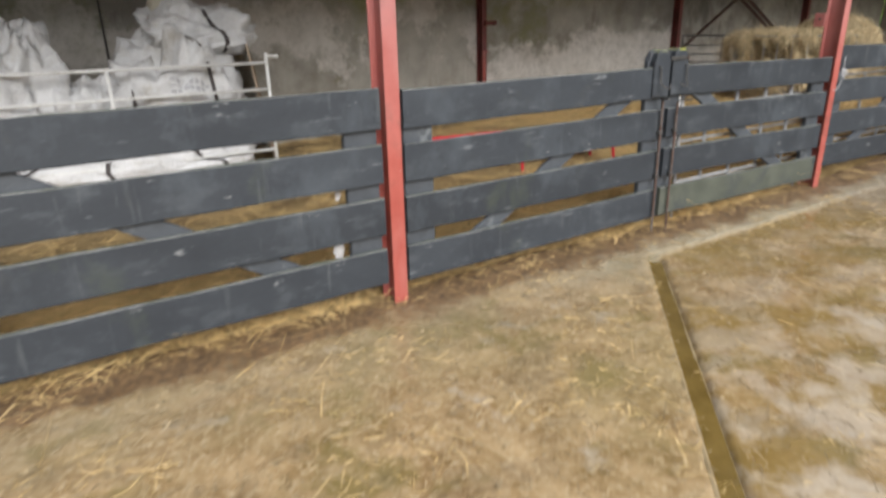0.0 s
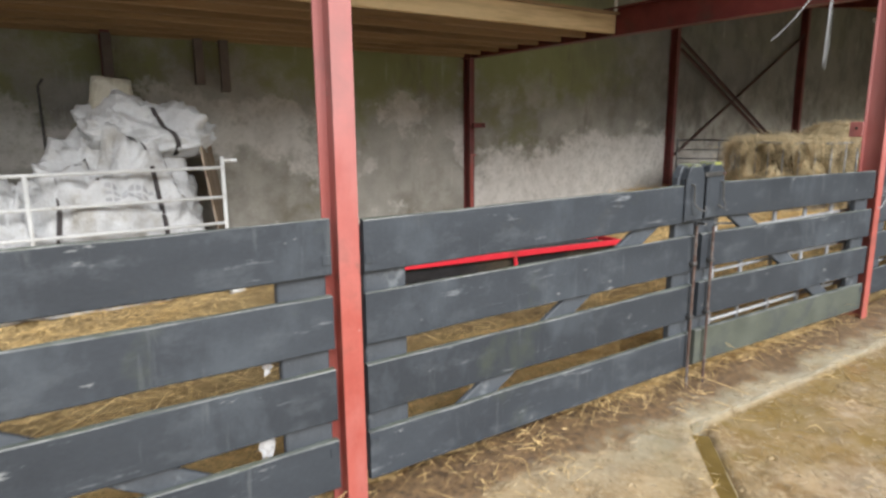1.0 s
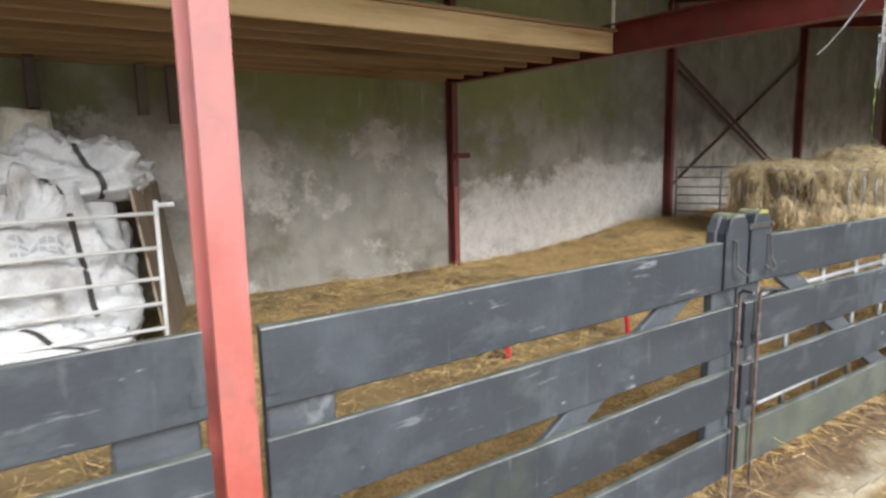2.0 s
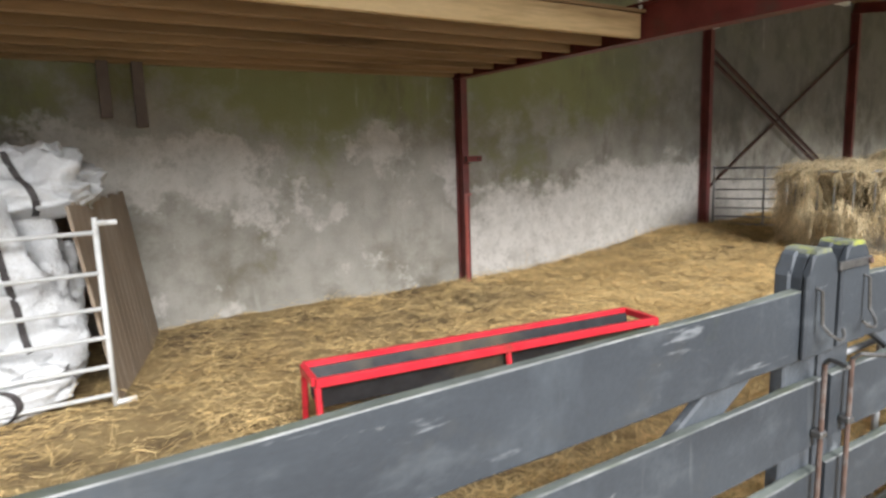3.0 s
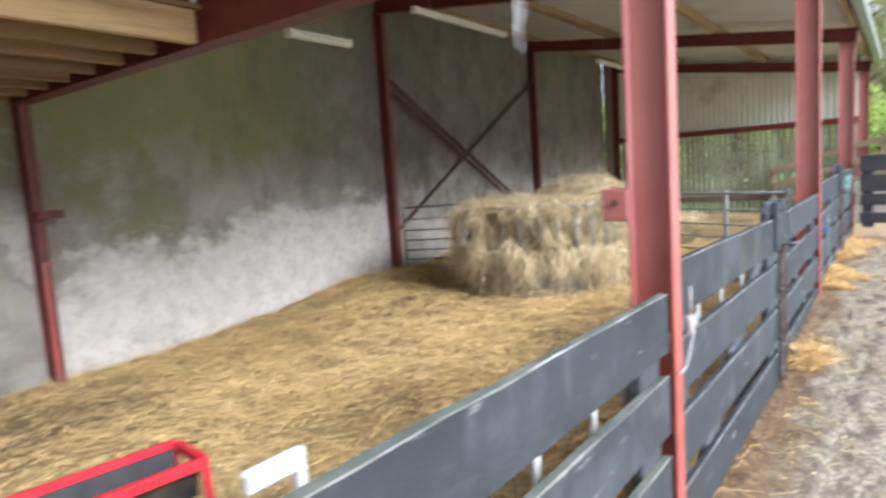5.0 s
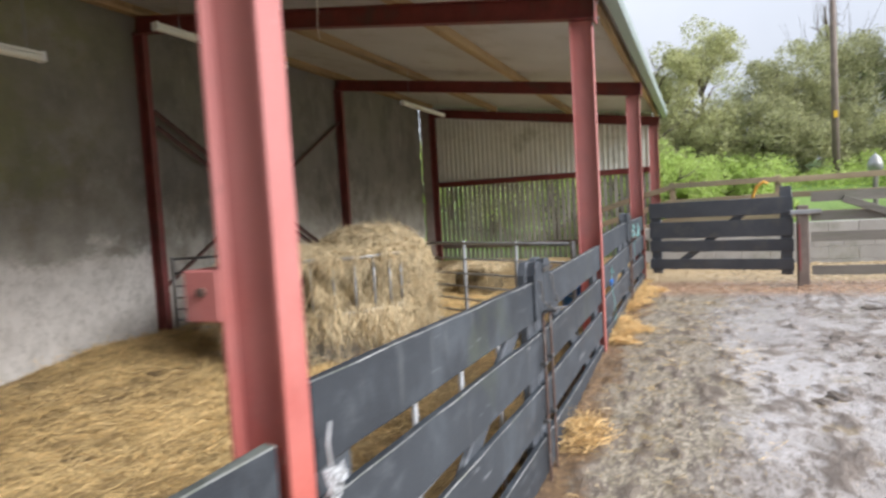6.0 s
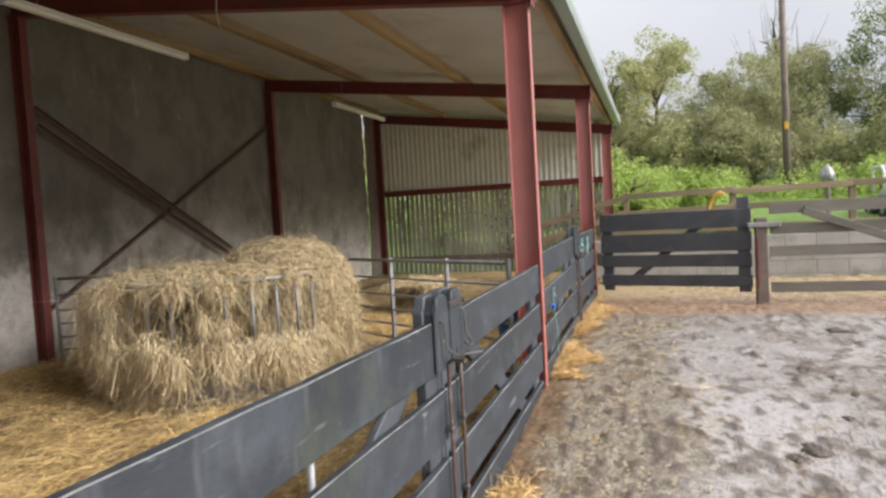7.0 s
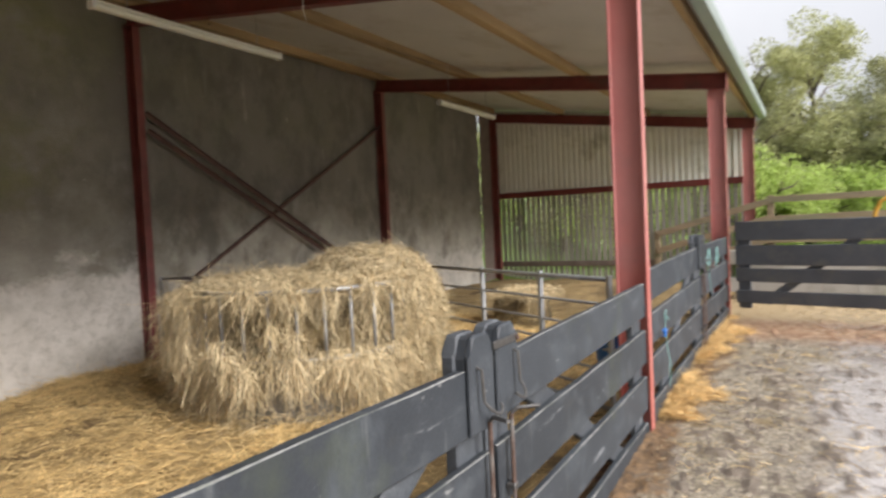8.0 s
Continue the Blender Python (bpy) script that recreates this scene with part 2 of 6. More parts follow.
M_LAMP = mat("lamp_plastic", (0.72, 0.72, 0.64), (0.78, 0.78, 0.70), 5, 0.4, stain=(0.5, 0.47, 0.36), stain_amt=0.25, bump=0.03)
M_BLOCK = mat("concrete_block", (0.33, 0.32, 0.30), (0.41, 0.40, 0.375), 2, 0.9, stain=(0.2, 0.21, 0.16), stain_amt=0.35, per="object", vary=0.07, bump=0.4)
M_RAIL = mat("brown_rail", (0.22, 0.165, 0.105), (0.32, 0.25, 0.17), 2.4, 0.85, stretch=(3, 0.5, 3), per="object", vary=0.2, stain=(0.17, 0.17, 0.11), stain_amt=0.3, bump=0.4)
M_ROPE = mat("teal_rope", (0.20, 0.42, 0.40), (0.34, 0.55, 0.53), 30, 0.7, bump=0.1)
M_BLUE = mat("blue_plastic", (0.02, 0.12, 0.40), (0.03, 0.17, 0.5), 10, 0.4, bump=0.05)
M_YROPE = mat("yellow_hose", (0.55, 0.28, 0.03), (0.65, 0.36, 0.05), 10, 0.5, bump=0.05)
M_BARK = mat("bark", (0.09, 0.07, 0.05), (0.15, 0.12, 0.09), 8, 0.9, bump=0.6)
M_LEAF_L = mat("light_leaves", (0.36, 0.38, 0.17), (0.48, 0.48, 0.25), 1.5, 0.6, per="island", vary=0.35, bump=0)
M_LEAF_D = mat("dark_leaves", (0.13, 0.185, 0.055), (0.22, 0.28, 0.10), 1.5, 0.6, per="island", vary=0.4, bump=0)
M_LEAF_B = mat("dull_leaves", (0.28, 0.295, 0.145), (0.40, 0.40, 0.21), 1.5, 0.65, per="island", vary=0.35, bump=0)
M_LEAF_Y = mat("fresh_leaves", (0.32, 0.43, 0.10), (0.46, 0.56, 0.17), 1.5, 0.55, per="island", vary=0.35, bump=0)
for lm in (M_LEAF_L, M_LEAF_D, M_LEAF_B, M_LEAF_Y):
    nt = lm.node_tree
    bs = nt.nodes["Principled BSDF"]
    tl = nt.nodes.new("ShaderNodeBsdfTranslucent")
    ms = nt.nodes.new("ShaderNodeMixShader")
    ms.inputs[0].default_value = 0.5
    nt.links.new(bs.inputs["Base Color"].links[0].from_socket, tl.inputs["Color"])
    nt.links.new(bs.outputs[0], ms.inputs[1])
    nt.links.new(tl.outputs[0], ms.inputs[2])
    nt.links.new(ms.outputs[0], nt.nodes["Material Output"].inputs["Surface"])
M_POLE = mat("creosoted_pole", (0.13, 0.10, 0.085), (0.20, 0.16, 0.135), 5, 0.85, bump=0.3)
M_YELLOW = mat("yellow_plate", (0.6, 0.36, 0.02), (0.7, 0.42, 0.03), 8, 0.5, bump=0)
M_RUBBER = mat("rubber", (0.02, 0.02, 0.02), (0.035, 0.035, 0.035), 20, 0.8, bump=0.2)
M_DUNG = mat("wet_mud_clod", (0.085, 0.066, 0.05), (0.15, 0.12, 0.095), 20, 0.4, bump=1.0, dist=0.015)
M_PAPER = mat("white_paper", (0.36, 0.34, 0.33), (0.55, 0.55, 0.55), 25, 0.7, stain=(0.25, 0.17, 0.12), stain_amt=0.4, stain_scale=14, bump=0.1)


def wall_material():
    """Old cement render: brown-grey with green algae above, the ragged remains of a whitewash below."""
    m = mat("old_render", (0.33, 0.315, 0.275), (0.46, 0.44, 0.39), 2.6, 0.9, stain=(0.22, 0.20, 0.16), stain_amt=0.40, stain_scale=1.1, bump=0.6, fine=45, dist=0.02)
    nt = m.node_tree
    N, L = nt.nodes, nt.links
    bsdf = N["Principled BSDF"]
    col = bsdf.inputs["Base Color"].links[0].from_socket
    geo = N.new("ShaderNodeNewGeometry")
    sep = N.new("ShaderNodeSeparateXYZ")
    L.new(geo.outputs["Position"], sep.inputs[0])

    def tex(s, stretch=(1, 1, 1), d=9.0, r=0.7, off=0.0):
        mp = N.new("ShaderNodeMapping")
        mp.inputs["Scale"].default_value, mp.inputs["Location"].default_value = stretch, (off, off, off)
        L.new(geo.outputs["Position"], mp.inputs["Vector"])
        n = N.new("ShaderNodeTexNoise")
        n.inputs["Scale"].default_value, n.inputs["Detail"].default_value, n.inputs["Roughness"].default_value = s, d, r
        L.new(mp.outputs[0], n.inputs["Vector"])
        return n.outputs["Fac"]

    def rng(x, a, b, c=0.0, d=1.0):
        n = N.new("ShaderNodeMapRange")
        n.inputs[1].default_value, n.inputs[2].default_value, n.inputs[3].default_value, n.inputs[4].default_value = a, b, c, d
        L.new(x, n.inputs[0])
        return n.outputs[0]

    def calc(op, a, b):
        n = N.new("ShaderNodeMath")
        n.operation = op
        for v, i in ((a, 0), (b, 1)):
            if isinstance(v, (int, float)):
                n.inputs[i].default_value = v
            else:
                L.new(v, n.inputs[i])
        return n.outputs[0]

    def mix(f, a, b):
        n = N.new("ShaderNodeMix")
        n.data_type = "RGBA"
        L.new(f, n.inputs[0])
        L.new(a, n.inputs[6])
        n.inputs[7].default_value = (*b, 1)
        return n.outputs[2]

    X, Z = sep.outputs["X"], sep.outputs["Z"]
    green = calc("ADD", calc("ADD", tex(0.55), rng(Z, 1.2, 3.2, -0.16, 0.24)), rng(X, 9.0, 11.5, 0.0, -0.22))
    col = mix(calc("MULTIPLY", rng(green, 0.48, 0.62), 0.85), col, (0.285, 0.305, 0.125))
    # the dim upper far bays: shade put into the colour, deeper with height
    col = mix(calc("MULTIPLY", rng(calc("ADD", X, rng(tex(0.7, off=17.0), 0.3, 0.7, -1.2, 1.2)), 8.2, 11.0), rng(calc("ADD", Z, rng(tex(0.9, off=19.0), 0.3, 0.7, -0.6, 0.6)), 1.45, 2.5, 0.0, 0.85)), col, (0.17, 0.158, 0.14))
    col = mix(rng(tex(1.6, (1, 1, 0.35), off=7.0), 0.58, 0.72, 0, 0.7), col, (0.17, 0.145, 0.11))
    # dirty blotches and dribbles over the far bays, part of their dimness painted in
    far_blotches = calc("MULTIPLY", rng(tex(2.3, (1, 1, 0.6), off=27.0), 0.47, 0.60), rng(X, 9.5, 11.8, 0.0, 0.6))
    col = mix(far_blotches, col, (0.115, 0.105, 0.09))
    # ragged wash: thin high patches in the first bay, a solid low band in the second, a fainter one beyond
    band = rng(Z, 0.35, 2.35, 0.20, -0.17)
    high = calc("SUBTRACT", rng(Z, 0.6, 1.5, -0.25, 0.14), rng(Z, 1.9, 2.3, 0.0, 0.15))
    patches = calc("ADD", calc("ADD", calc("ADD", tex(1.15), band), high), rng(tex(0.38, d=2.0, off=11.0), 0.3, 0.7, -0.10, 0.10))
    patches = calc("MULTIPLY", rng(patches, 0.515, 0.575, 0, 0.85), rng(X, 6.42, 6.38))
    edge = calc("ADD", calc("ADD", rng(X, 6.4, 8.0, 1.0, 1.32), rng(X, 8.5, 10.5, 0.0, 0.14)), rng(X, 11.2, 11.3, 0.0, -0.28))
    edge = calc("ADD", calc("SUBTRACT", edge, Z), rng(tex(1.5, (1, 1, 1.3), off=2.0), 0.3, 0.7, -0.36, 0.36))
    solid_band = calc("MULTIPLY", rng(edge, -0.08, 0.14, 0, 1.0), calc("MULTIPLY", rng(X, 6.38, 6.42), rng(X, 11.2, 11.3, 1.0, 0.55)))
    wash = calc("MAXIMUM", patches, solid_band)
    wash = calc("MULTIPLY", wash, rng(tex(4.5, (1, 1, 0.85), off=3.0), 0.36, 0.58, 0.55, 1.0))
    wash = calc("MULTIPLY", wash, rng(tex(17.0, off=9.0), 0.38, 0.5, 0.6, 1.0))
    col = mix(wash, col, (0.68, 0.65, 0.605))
    runs = calc("MULTIPLY", rng(tex(5.0, (1.3, 1, 0.14), off=15.0), 0.58, 0.68), rng(tex(1.1, off=21.0), 0.45, 0.6))
    col = mix(calc("MULTIPLY", runs, 0.5), col, (0.58, 0.57, 0.52))
    specks = calc("MULTIPLY", rng(tex(11.0, off=5.0), 0.66, 0.7), 0.6)
    col = mix(specks, col, (0.55, 0.54, 0.5))
    L.new(col, bsdf.inputs["Base Color"])
    return m


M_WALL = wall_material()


def ground_material():
    """Yard: strawy concrete at one end, wet mud at the other, pasture beyond the wall."""
    m = bpy.data.materials.new("yard_ground")
    m.use_nodes = True
    nt = m.node_tree
    N, L = nt.nodes, nt.links
    bsdf = N["Principled BSDF"]
    geo = N.new("ShaderNodeNewGeometry")
    pos = geo.outputs["Position"]
    sep = N.new("ShaderNodeSeparateXYZ")
    L.new(pos, sep.inputs[0])

    def tex(s, d=6.0, r=0.65):
        n = N.new("ShaderNodeTexNoise")
        n.inputs["Scale"].default_value, n.inputs["Detail"].default_value, n.inputs["Roughness"].default_value = s, d, r
        L.new(pos, n.inputs["Vector"])
        return n.outputs["Fac"]

    def rng(x, a, b, c=0.0, d=1.0):
        n = N.new("ShaderNodeMapRange")
        n.inputs[1].default_value, n.inputs[2].default_value, n.inputs[3].default_value, n.inputs[4].default_value = a, b, c, d
        L.new(x, n.inputs[0])
        return n.outputs[0]

    def calc(op, a, b):
        n = N.new("ShaderNodeMath")
        n.operation = op
        for v, i in ((a, 0), (b, 1)):
            if isinstance(v, (int, float)):
                n.inputs[i].default_value = v
            else:
                L.new(v, n.inputs[i])
        return n.outputs[0]

    def mix(f, a, b, kind="MIX"):
        n = N.new("ShaderNodeMix")
        n.data_type, n.blend_type = "RGBA", kind
        for v, i in ((f, 0), (a, 6), (b, 7)):
            if isinstance(v, (int, float)):
                n.inputs[i].default_value = v
            elif isinstance(v, tuple):
                n.inputs[i].default_value = (*v, 1)
            else:
                L.new(v, n.inputs[i])
        return n.outputs[2]

    X, Y = sep.outputs["X"], sep.outputs["Y"]
    big, mid, fine = tex(0.9), tex(4.0), tex(38.0, 4, 0.75)
    concrete = mix(rng(mid, 0.36, 0.64), (0.235, 0.147, 0.06), (0.46, 0.33, 0.18))
    concrete = mix(rng(tex(26.0, 4, 0.7), 0.5, 0.66, 0, 0.8), concrete, (0.55, 0.43, 0.265))
    concrete = mix(rng(tex(19.0, 4, 0.7), 0.56, 0.66, 0, 0.7), concrete, (0.15, 0.105, 0.05))
    concrete = mix(rng(tex(1.7), 0.53, 0.62, 0, 0.8), concrete, (0.20, 0.15, 0.05))
    concrete = mix(rng(tex(2.2), 0.60, 0.68, 0, 0.6), concrete, (0.52, 0.46, 0.38))
    lump = N.new("ShaderNodeAttribute")
    lump.attribute_name = "lump"
    mud = mix(rng(tex(2.6), 0.36, 0.64), (0.265, 0.238, 0.218), (0.385, 0.352, 0.33))
    grit = mix(rng(tex(30.0, 3, 0.7), 0.38, 0.62), (0.15, 0.125, 0.085), (0.47, 0.41, 0.31))
    grit = mix(rng(tex(7.0), 0.52, 0.62, 0, 0.6), grit, (0.15, 0.12, 0.055))
    edge = rng(calc("ADD", Y, rng(tex(1.3), 0.2, 0.8, -0.75, 0.75)), 1.75, 2.35)
    mud = mix(calc("MULTIPLY", edge, 0.9), mud, grit)
    mud = mix(rng(tex(2.6, 4), 0.60, 0.65, 0, 0.75), mud, (0.22, 0.155, 0.06))
    mud = mix(rng(tex(46.0, 3, 0.7), 0.57, 0.62, 0, 0.65), mud, (0.12, 0.092, 0.066))
    mud = mix(rng(tex(31.0, 3, 0.7), 0.60, 0.65, 0, 0.6), mud, (0.46, 0.40, 0.32))
    fib = N.new("ShaderNodeMapping")
    fib.inputs["Scale"].default_value, fib.inputs["Rotation"].default_value = (0.55, 1.5, 1), (0, 0, 0.5)
    L.new(pos, fib.inputs["Vector"])
    fn = N.new("ShaderNodeTexNoise")
    fn.inputs["Scale"].default_value, fn.inputs["Detail"].default_value, fn.inputs["Roughness"].default_value, fn.inputs["Distortion"].default_value = 17.0, 4, 0.6, 0.8
    L.new(fib.outputs[0], fn.inputs["Vector"])
    mud = mix(rng(fn.outputs["Fac"], 0.54, 0.585, 0, 0.85), mud, (0.125, 0.102, 0.082))
    # pale slurry pools, part of their whiteness a sky reflection painted in
    milky_sheen = calc("MULTIPLY", rng(calc("ADD", tex(0.85, 6, 0.7), rng(Y, 2.0, 2.6, 0.0, -0.2)), 0.47, 0.56), rng(X, 7.5, 8.5))
    mud = mix(calc("MULTIPLY", milky_sheen, 0.6), mud, (0.50, 0.478, 0.47))
    mud = mix(rng(tex(21.0, 5, 0.75), 0.55, 0.59, 0, 0.6), mud, (0.16, 0.128, 0.10))
    mud = mix(calc("MULTIPLY", lump.outputs["Fac"], 0.75), mud, (0.145, 0.113, 0.088))
    side = calc("SUBTRACT", calc("MULTIPLY", X, 0.72), calc("MULTIPLY", Y, 0.70))
    slab = calc("MULTIPLY", rng(side, 0.62, 0.68), rng(Y, 2.83, 2.78))
    concrete = mix(calc("MULTIPLY", slab, rng(tex(1.3, 5), 0.42, 0.58, 0.85, 0.0)), concrete, (0.25, 0.165, 0.05))
    # whitish sky reflection on the wet slab, painted as pale patches
    concrete = mix(calc("MULTIPLY", calc("MULTIPLY", slab, rng(tex(3.1, 6), 0.46, 0.58)), rng(Y, 2.4, 1.2, 0.15, 0.6)), concrete, (0.54, 0.47, 0.38))
    concrete = mix(calc("MULTIPLY", calc("SUBTRACT", 1.0, slab), rng(tex(0.9, 3), 0.42, 0.62, 0.0, 0.4)), concrete, (0.30, 0.25, 0.12))
    # greyer bare concrete on the strip between the gates and the slab
    strip = calc("MULTIPLY", rng(Y, 2.25, 2.85), rng(X, 2.2, 3.6, 0.3, 1.0))
    concrete = mix(calc("MULTIPLY", calc("MULTIPLY", strip, calc("SUBTRACT", 1.0, slab)), rng(tex(5.5, 5), 0.35, 0.60, 0.35, 0.9)), concrete, (0.40, 0.355, 0.26))
    grass = mix(rng(mid, 0.3, 0.7), (0.11, 0.19, 0.03), (0.18, 0.28, 0.055))
    slurry = rng(calc("ADD", X, rng(big, 0, 1, -1.6, 1.6)), 5.6, 7.4)
    col = mix(slurry, concrete, mud)
    # a strip of litter along the foot of the gates
    litter = calc("MULTIPLY", rng(calc("ADD", Y, rng(tex(3.0), 0.2, 0.8, -0.22, 0.22)), 2.90, 3.03), 0.92)
    col = mix(litter, col, mix(rng(tex(24.0), 0.35, 0.65), (0.07, 0.04, 0.022), (0.26, 0.155, 0.07)))
    col = mix(calc("MULTIPLY", rng(calc("ADD", X, rng(tex(4.0), 0, 1, -0.5, 0.5)), 14.0, 14.6), 0.95), col, mix(rng(tex(14.0), 0.4, 0.6), (0.22, 0.11, 0.06), (0.44, 0.30, 0.19)))
    col = mix(calc("MULTIPLY", rng(X, 15.3, 15.7), 0.8), col, mix(mid, (0.36, 0.27, 0.14), (0.48, 0.38, 0.22)))
    meadow = rng(calc("ADD", X, rng(tex(0.6), 0, 1, -0.6, 0.6)), 18.6, 19.2)
    col = mix(meadow, col, grass)
    col = mix(0.45, col, mix(fine, (0.45, 0.45, 0.45), (1.55, 1.55, 1.55)), "MULTIPLY")
    L.new(col, bsdf.inputs["Base Color"])
    low = N.new("ShaderNodeAttribute")
    low.attribute_name = "wet"
    pools = rng(calc("ADD", tex(1.15, 4, 0.6), calc("MULTIPLY", low.outputs["Fac"], 0.16)), 0.47, 0.55)
    slick = calc("MULTIPLY", calc("MULTIPLY", slurry, calc("SUBTRACT", 1.0, lump.outputs["Fac"])), rng(edge, 0, 1, 1.0, 0.25))
    wet = calc("MAXIMUM", calc("MULTIPLY", pools, calc("SUBTRACT", 1.0, slurry)), calc("MULTIPLY", slick, rng(tex(0.8, 5), 0.36, 0.52, 0.55, 1.0)))
    wet = calc("MULTIPLY", wet, calc("SUBTRACT", 1.0, meadow))
    wet = calc("MULTIPLY", wet, calc("SUBTRACT", 1.0, litter))
    L.new(rng(wet, 0, 1, 0.68, 0.06), bsdf.inputs["Roughness"])
    bsdf.inputs["Specular IOR Level"].default_value = 0.5
    bm_ = N.new("ShaderNodeBump")
    bm_.inputs["Distance"].default_value = 0.02
    L.new(calc("ADD", mid, fine), bm_.inputs["Height"])
    L.new(rng(wet, 0, 1, 1.0, 0.10), bm_.inputs["Strength"])
    L.new(bm_.outputs[0], bsdf.inputs["Normal"])
    return m


M_GROUND = ground_material()

# ---- builders ----


def mesh_of(name, bm, material, smooth=False):
    me = bpy.data.meshes.new(name)
    bmesh.ops.recalc_face_normals(bm, faces=bm.faces)
    bm.to_mesh(me)
    bm.free()
    me.materials.append(material)
    if smooth:
        me.polygons.foreach_set("use_smooth", [True] * len(me.polygons))
    return me


def part(name, bm, material, parent, label="", smooth=False):
    ob = new(name, mesh_of(name, bm, material, smooth))
    ob.parent = parent
    if label:
        tagged(ob, label)
    return ob


def piece(name, me, parent, m=None):
    ob = new(name, me)
    ob.parent = parent
    if m is not None:
        ob.matrix_basis = m
    return ob


def thing(name, label, category, at=(0, 0, 0), rz=0.0, group="", kind=""):
    ob = new(name)
    ob.empty_display_size = 0.1
    ob.matrix_basis = pose(*at, 0, 0, rz)
    return tagged(ob, label, category, group, kind)


def solid(name, bm, material, label, category, kind="", smooth=False, group=""):
    return tagged(new(name, mesh_of(name, bm, material, smooth)), label, category, group, kind)


def box(bm, x0, x1, y0, y1, z0, z1, bevel=0.0, m=None):
    r = bmesh.ops.create_cube(bm, size=1.0)
    vs = r["verts"]
    bmesh.ops.scale(bm, vec=(x1 - x0, y1 - y0, z1 - z0), verts=vs)
    bmesh.ops.translate(bm, vec=((x0 + x1) / 2, (y0 + y1) / 2, (z0 + z1) / 2), verts=vs)
    if bevel:
        es = list({e for v in vs for e in v.link_edges})
        r = bmesh.ops.bevel(bm, geom=es, offset=bevel, segments=1, affect="EDGES", profile=0.5)
        vs = list({v for f in r["faces"] for v in f.verts} | {v for v in vs if v.is_valid})
    if m is not None:
        bmesh.ops.transform(bm, matrix=m, verts=vs)
    return vs


def boxed(*args, **kw):
    bm = bmesh.new()
    box(bm, *args, **kw)
    return bm


def tube(bm, pts, r, n=8, r_end=None, cap=True):
    """A round bar along pts, tapering to r_end."""
    pts = [Vector(p) for p in pts]
    rings = []
    up = Vector((0, 0, 1))
    side = None
    for i, p in enumerate(pts):
        d = (pts[min(i + 1, len(pts) - 1)] - pts[max(i - 1, 0)]).normalized()
        if side is None:
            side = d.cross(up)
            if side.length < 0.05:
                side = d.cross(Vector((1, 0, 0)))
        side = (side - d * side.dot(d)).normalized()
        b = d.cross(side)
        rr = r if r_end is None else r + (r_end - r) * i / max(len(pts) - 1, 1)
        rings.append([bm.verts.new(p + rr * (math.cos(2 * math.pi * k / n) * side + math.sin(2 * math.pi * k / n) * b)) for k in range(n)])
    for a, b in zip(rings, rings[1:]):
        for k in range(n):
            bm.faces.new((a[k], a[(k + 1) % n], b[(k + 1) % n], b[k]))
    if cap:
        bm.faces.new(rings[0][::-1])
        bm.faces.new(rings[-1])


def tubed(pts, r, n=8, r_end=None):
    bm = bmesh.new()
    tube(bm, pts, r, n, r_end)
    return bm


def prism(bm, outline, y0, y1):
    """An outline in x and z pulled from y0 to y1."""
    a = [bm.verts.new((x, y0, z)) for x, z in outline]
    b = [bm.verts.new((x, y1, z)) for x, z in outline]
    bm.faces.new(a)
    bm.faces.new(b[::-1])
    for i in range(len(a)):
        j = (i + 1) % len(a)
        bm.faces.new((a[i], b[i], b[j], a[j]))


def smooth01(a, b, x):
    u = min(max((x - a) / (b - a), 0.0), 1.0)
    return u * u * (3 - 2 * u)


def grid_mesh(name, xs, ys, zf, material):
    nx, ny = len(xs), len(ys)
    X, Y = np.meshgrid(xs, ys)
    V = np.stack([X.ravel(), Y.ravel(), zf(X, Y).ravel()], axis=1)
    i = np.arange((nx - 1) * (ny - 1))
    a = (i // (nx - 1)) * nx + i % (nx - 1)
    F = np.stack([a, a + 1, a + nx + 1, a + nx], axis=1)
    me = bpy.data.meshes.new(name)
    me.from_pydata(V.tolist(), [], F.tolist())
    me.materials.append(material)
    me.polygons.foreach_set("use_smooth", [True] * len(me.polygons))
    return new(name, me)


def wobble(X, Y, s, seed=0):
    """Cheap rolling noise on arrays, about -1 to 1."""
    g = np.random.default_rng(seed)
    out = np.zeros_like(X)
    for k in range(14):
        a = g.uniform(0, 2 * math.pi)
        f = s * g.uniform(0.5, 2.2)
        out += np.sin(f * (X * math.cos(a) + Y * math.sin(a)) + g.uniform(0, 6.28))
    return out / 5.3


def sstep(a, b, x):
    u = np.clip((x - a) / (b - a), 0, 1)
    return u * u * (3 - 2 * u)


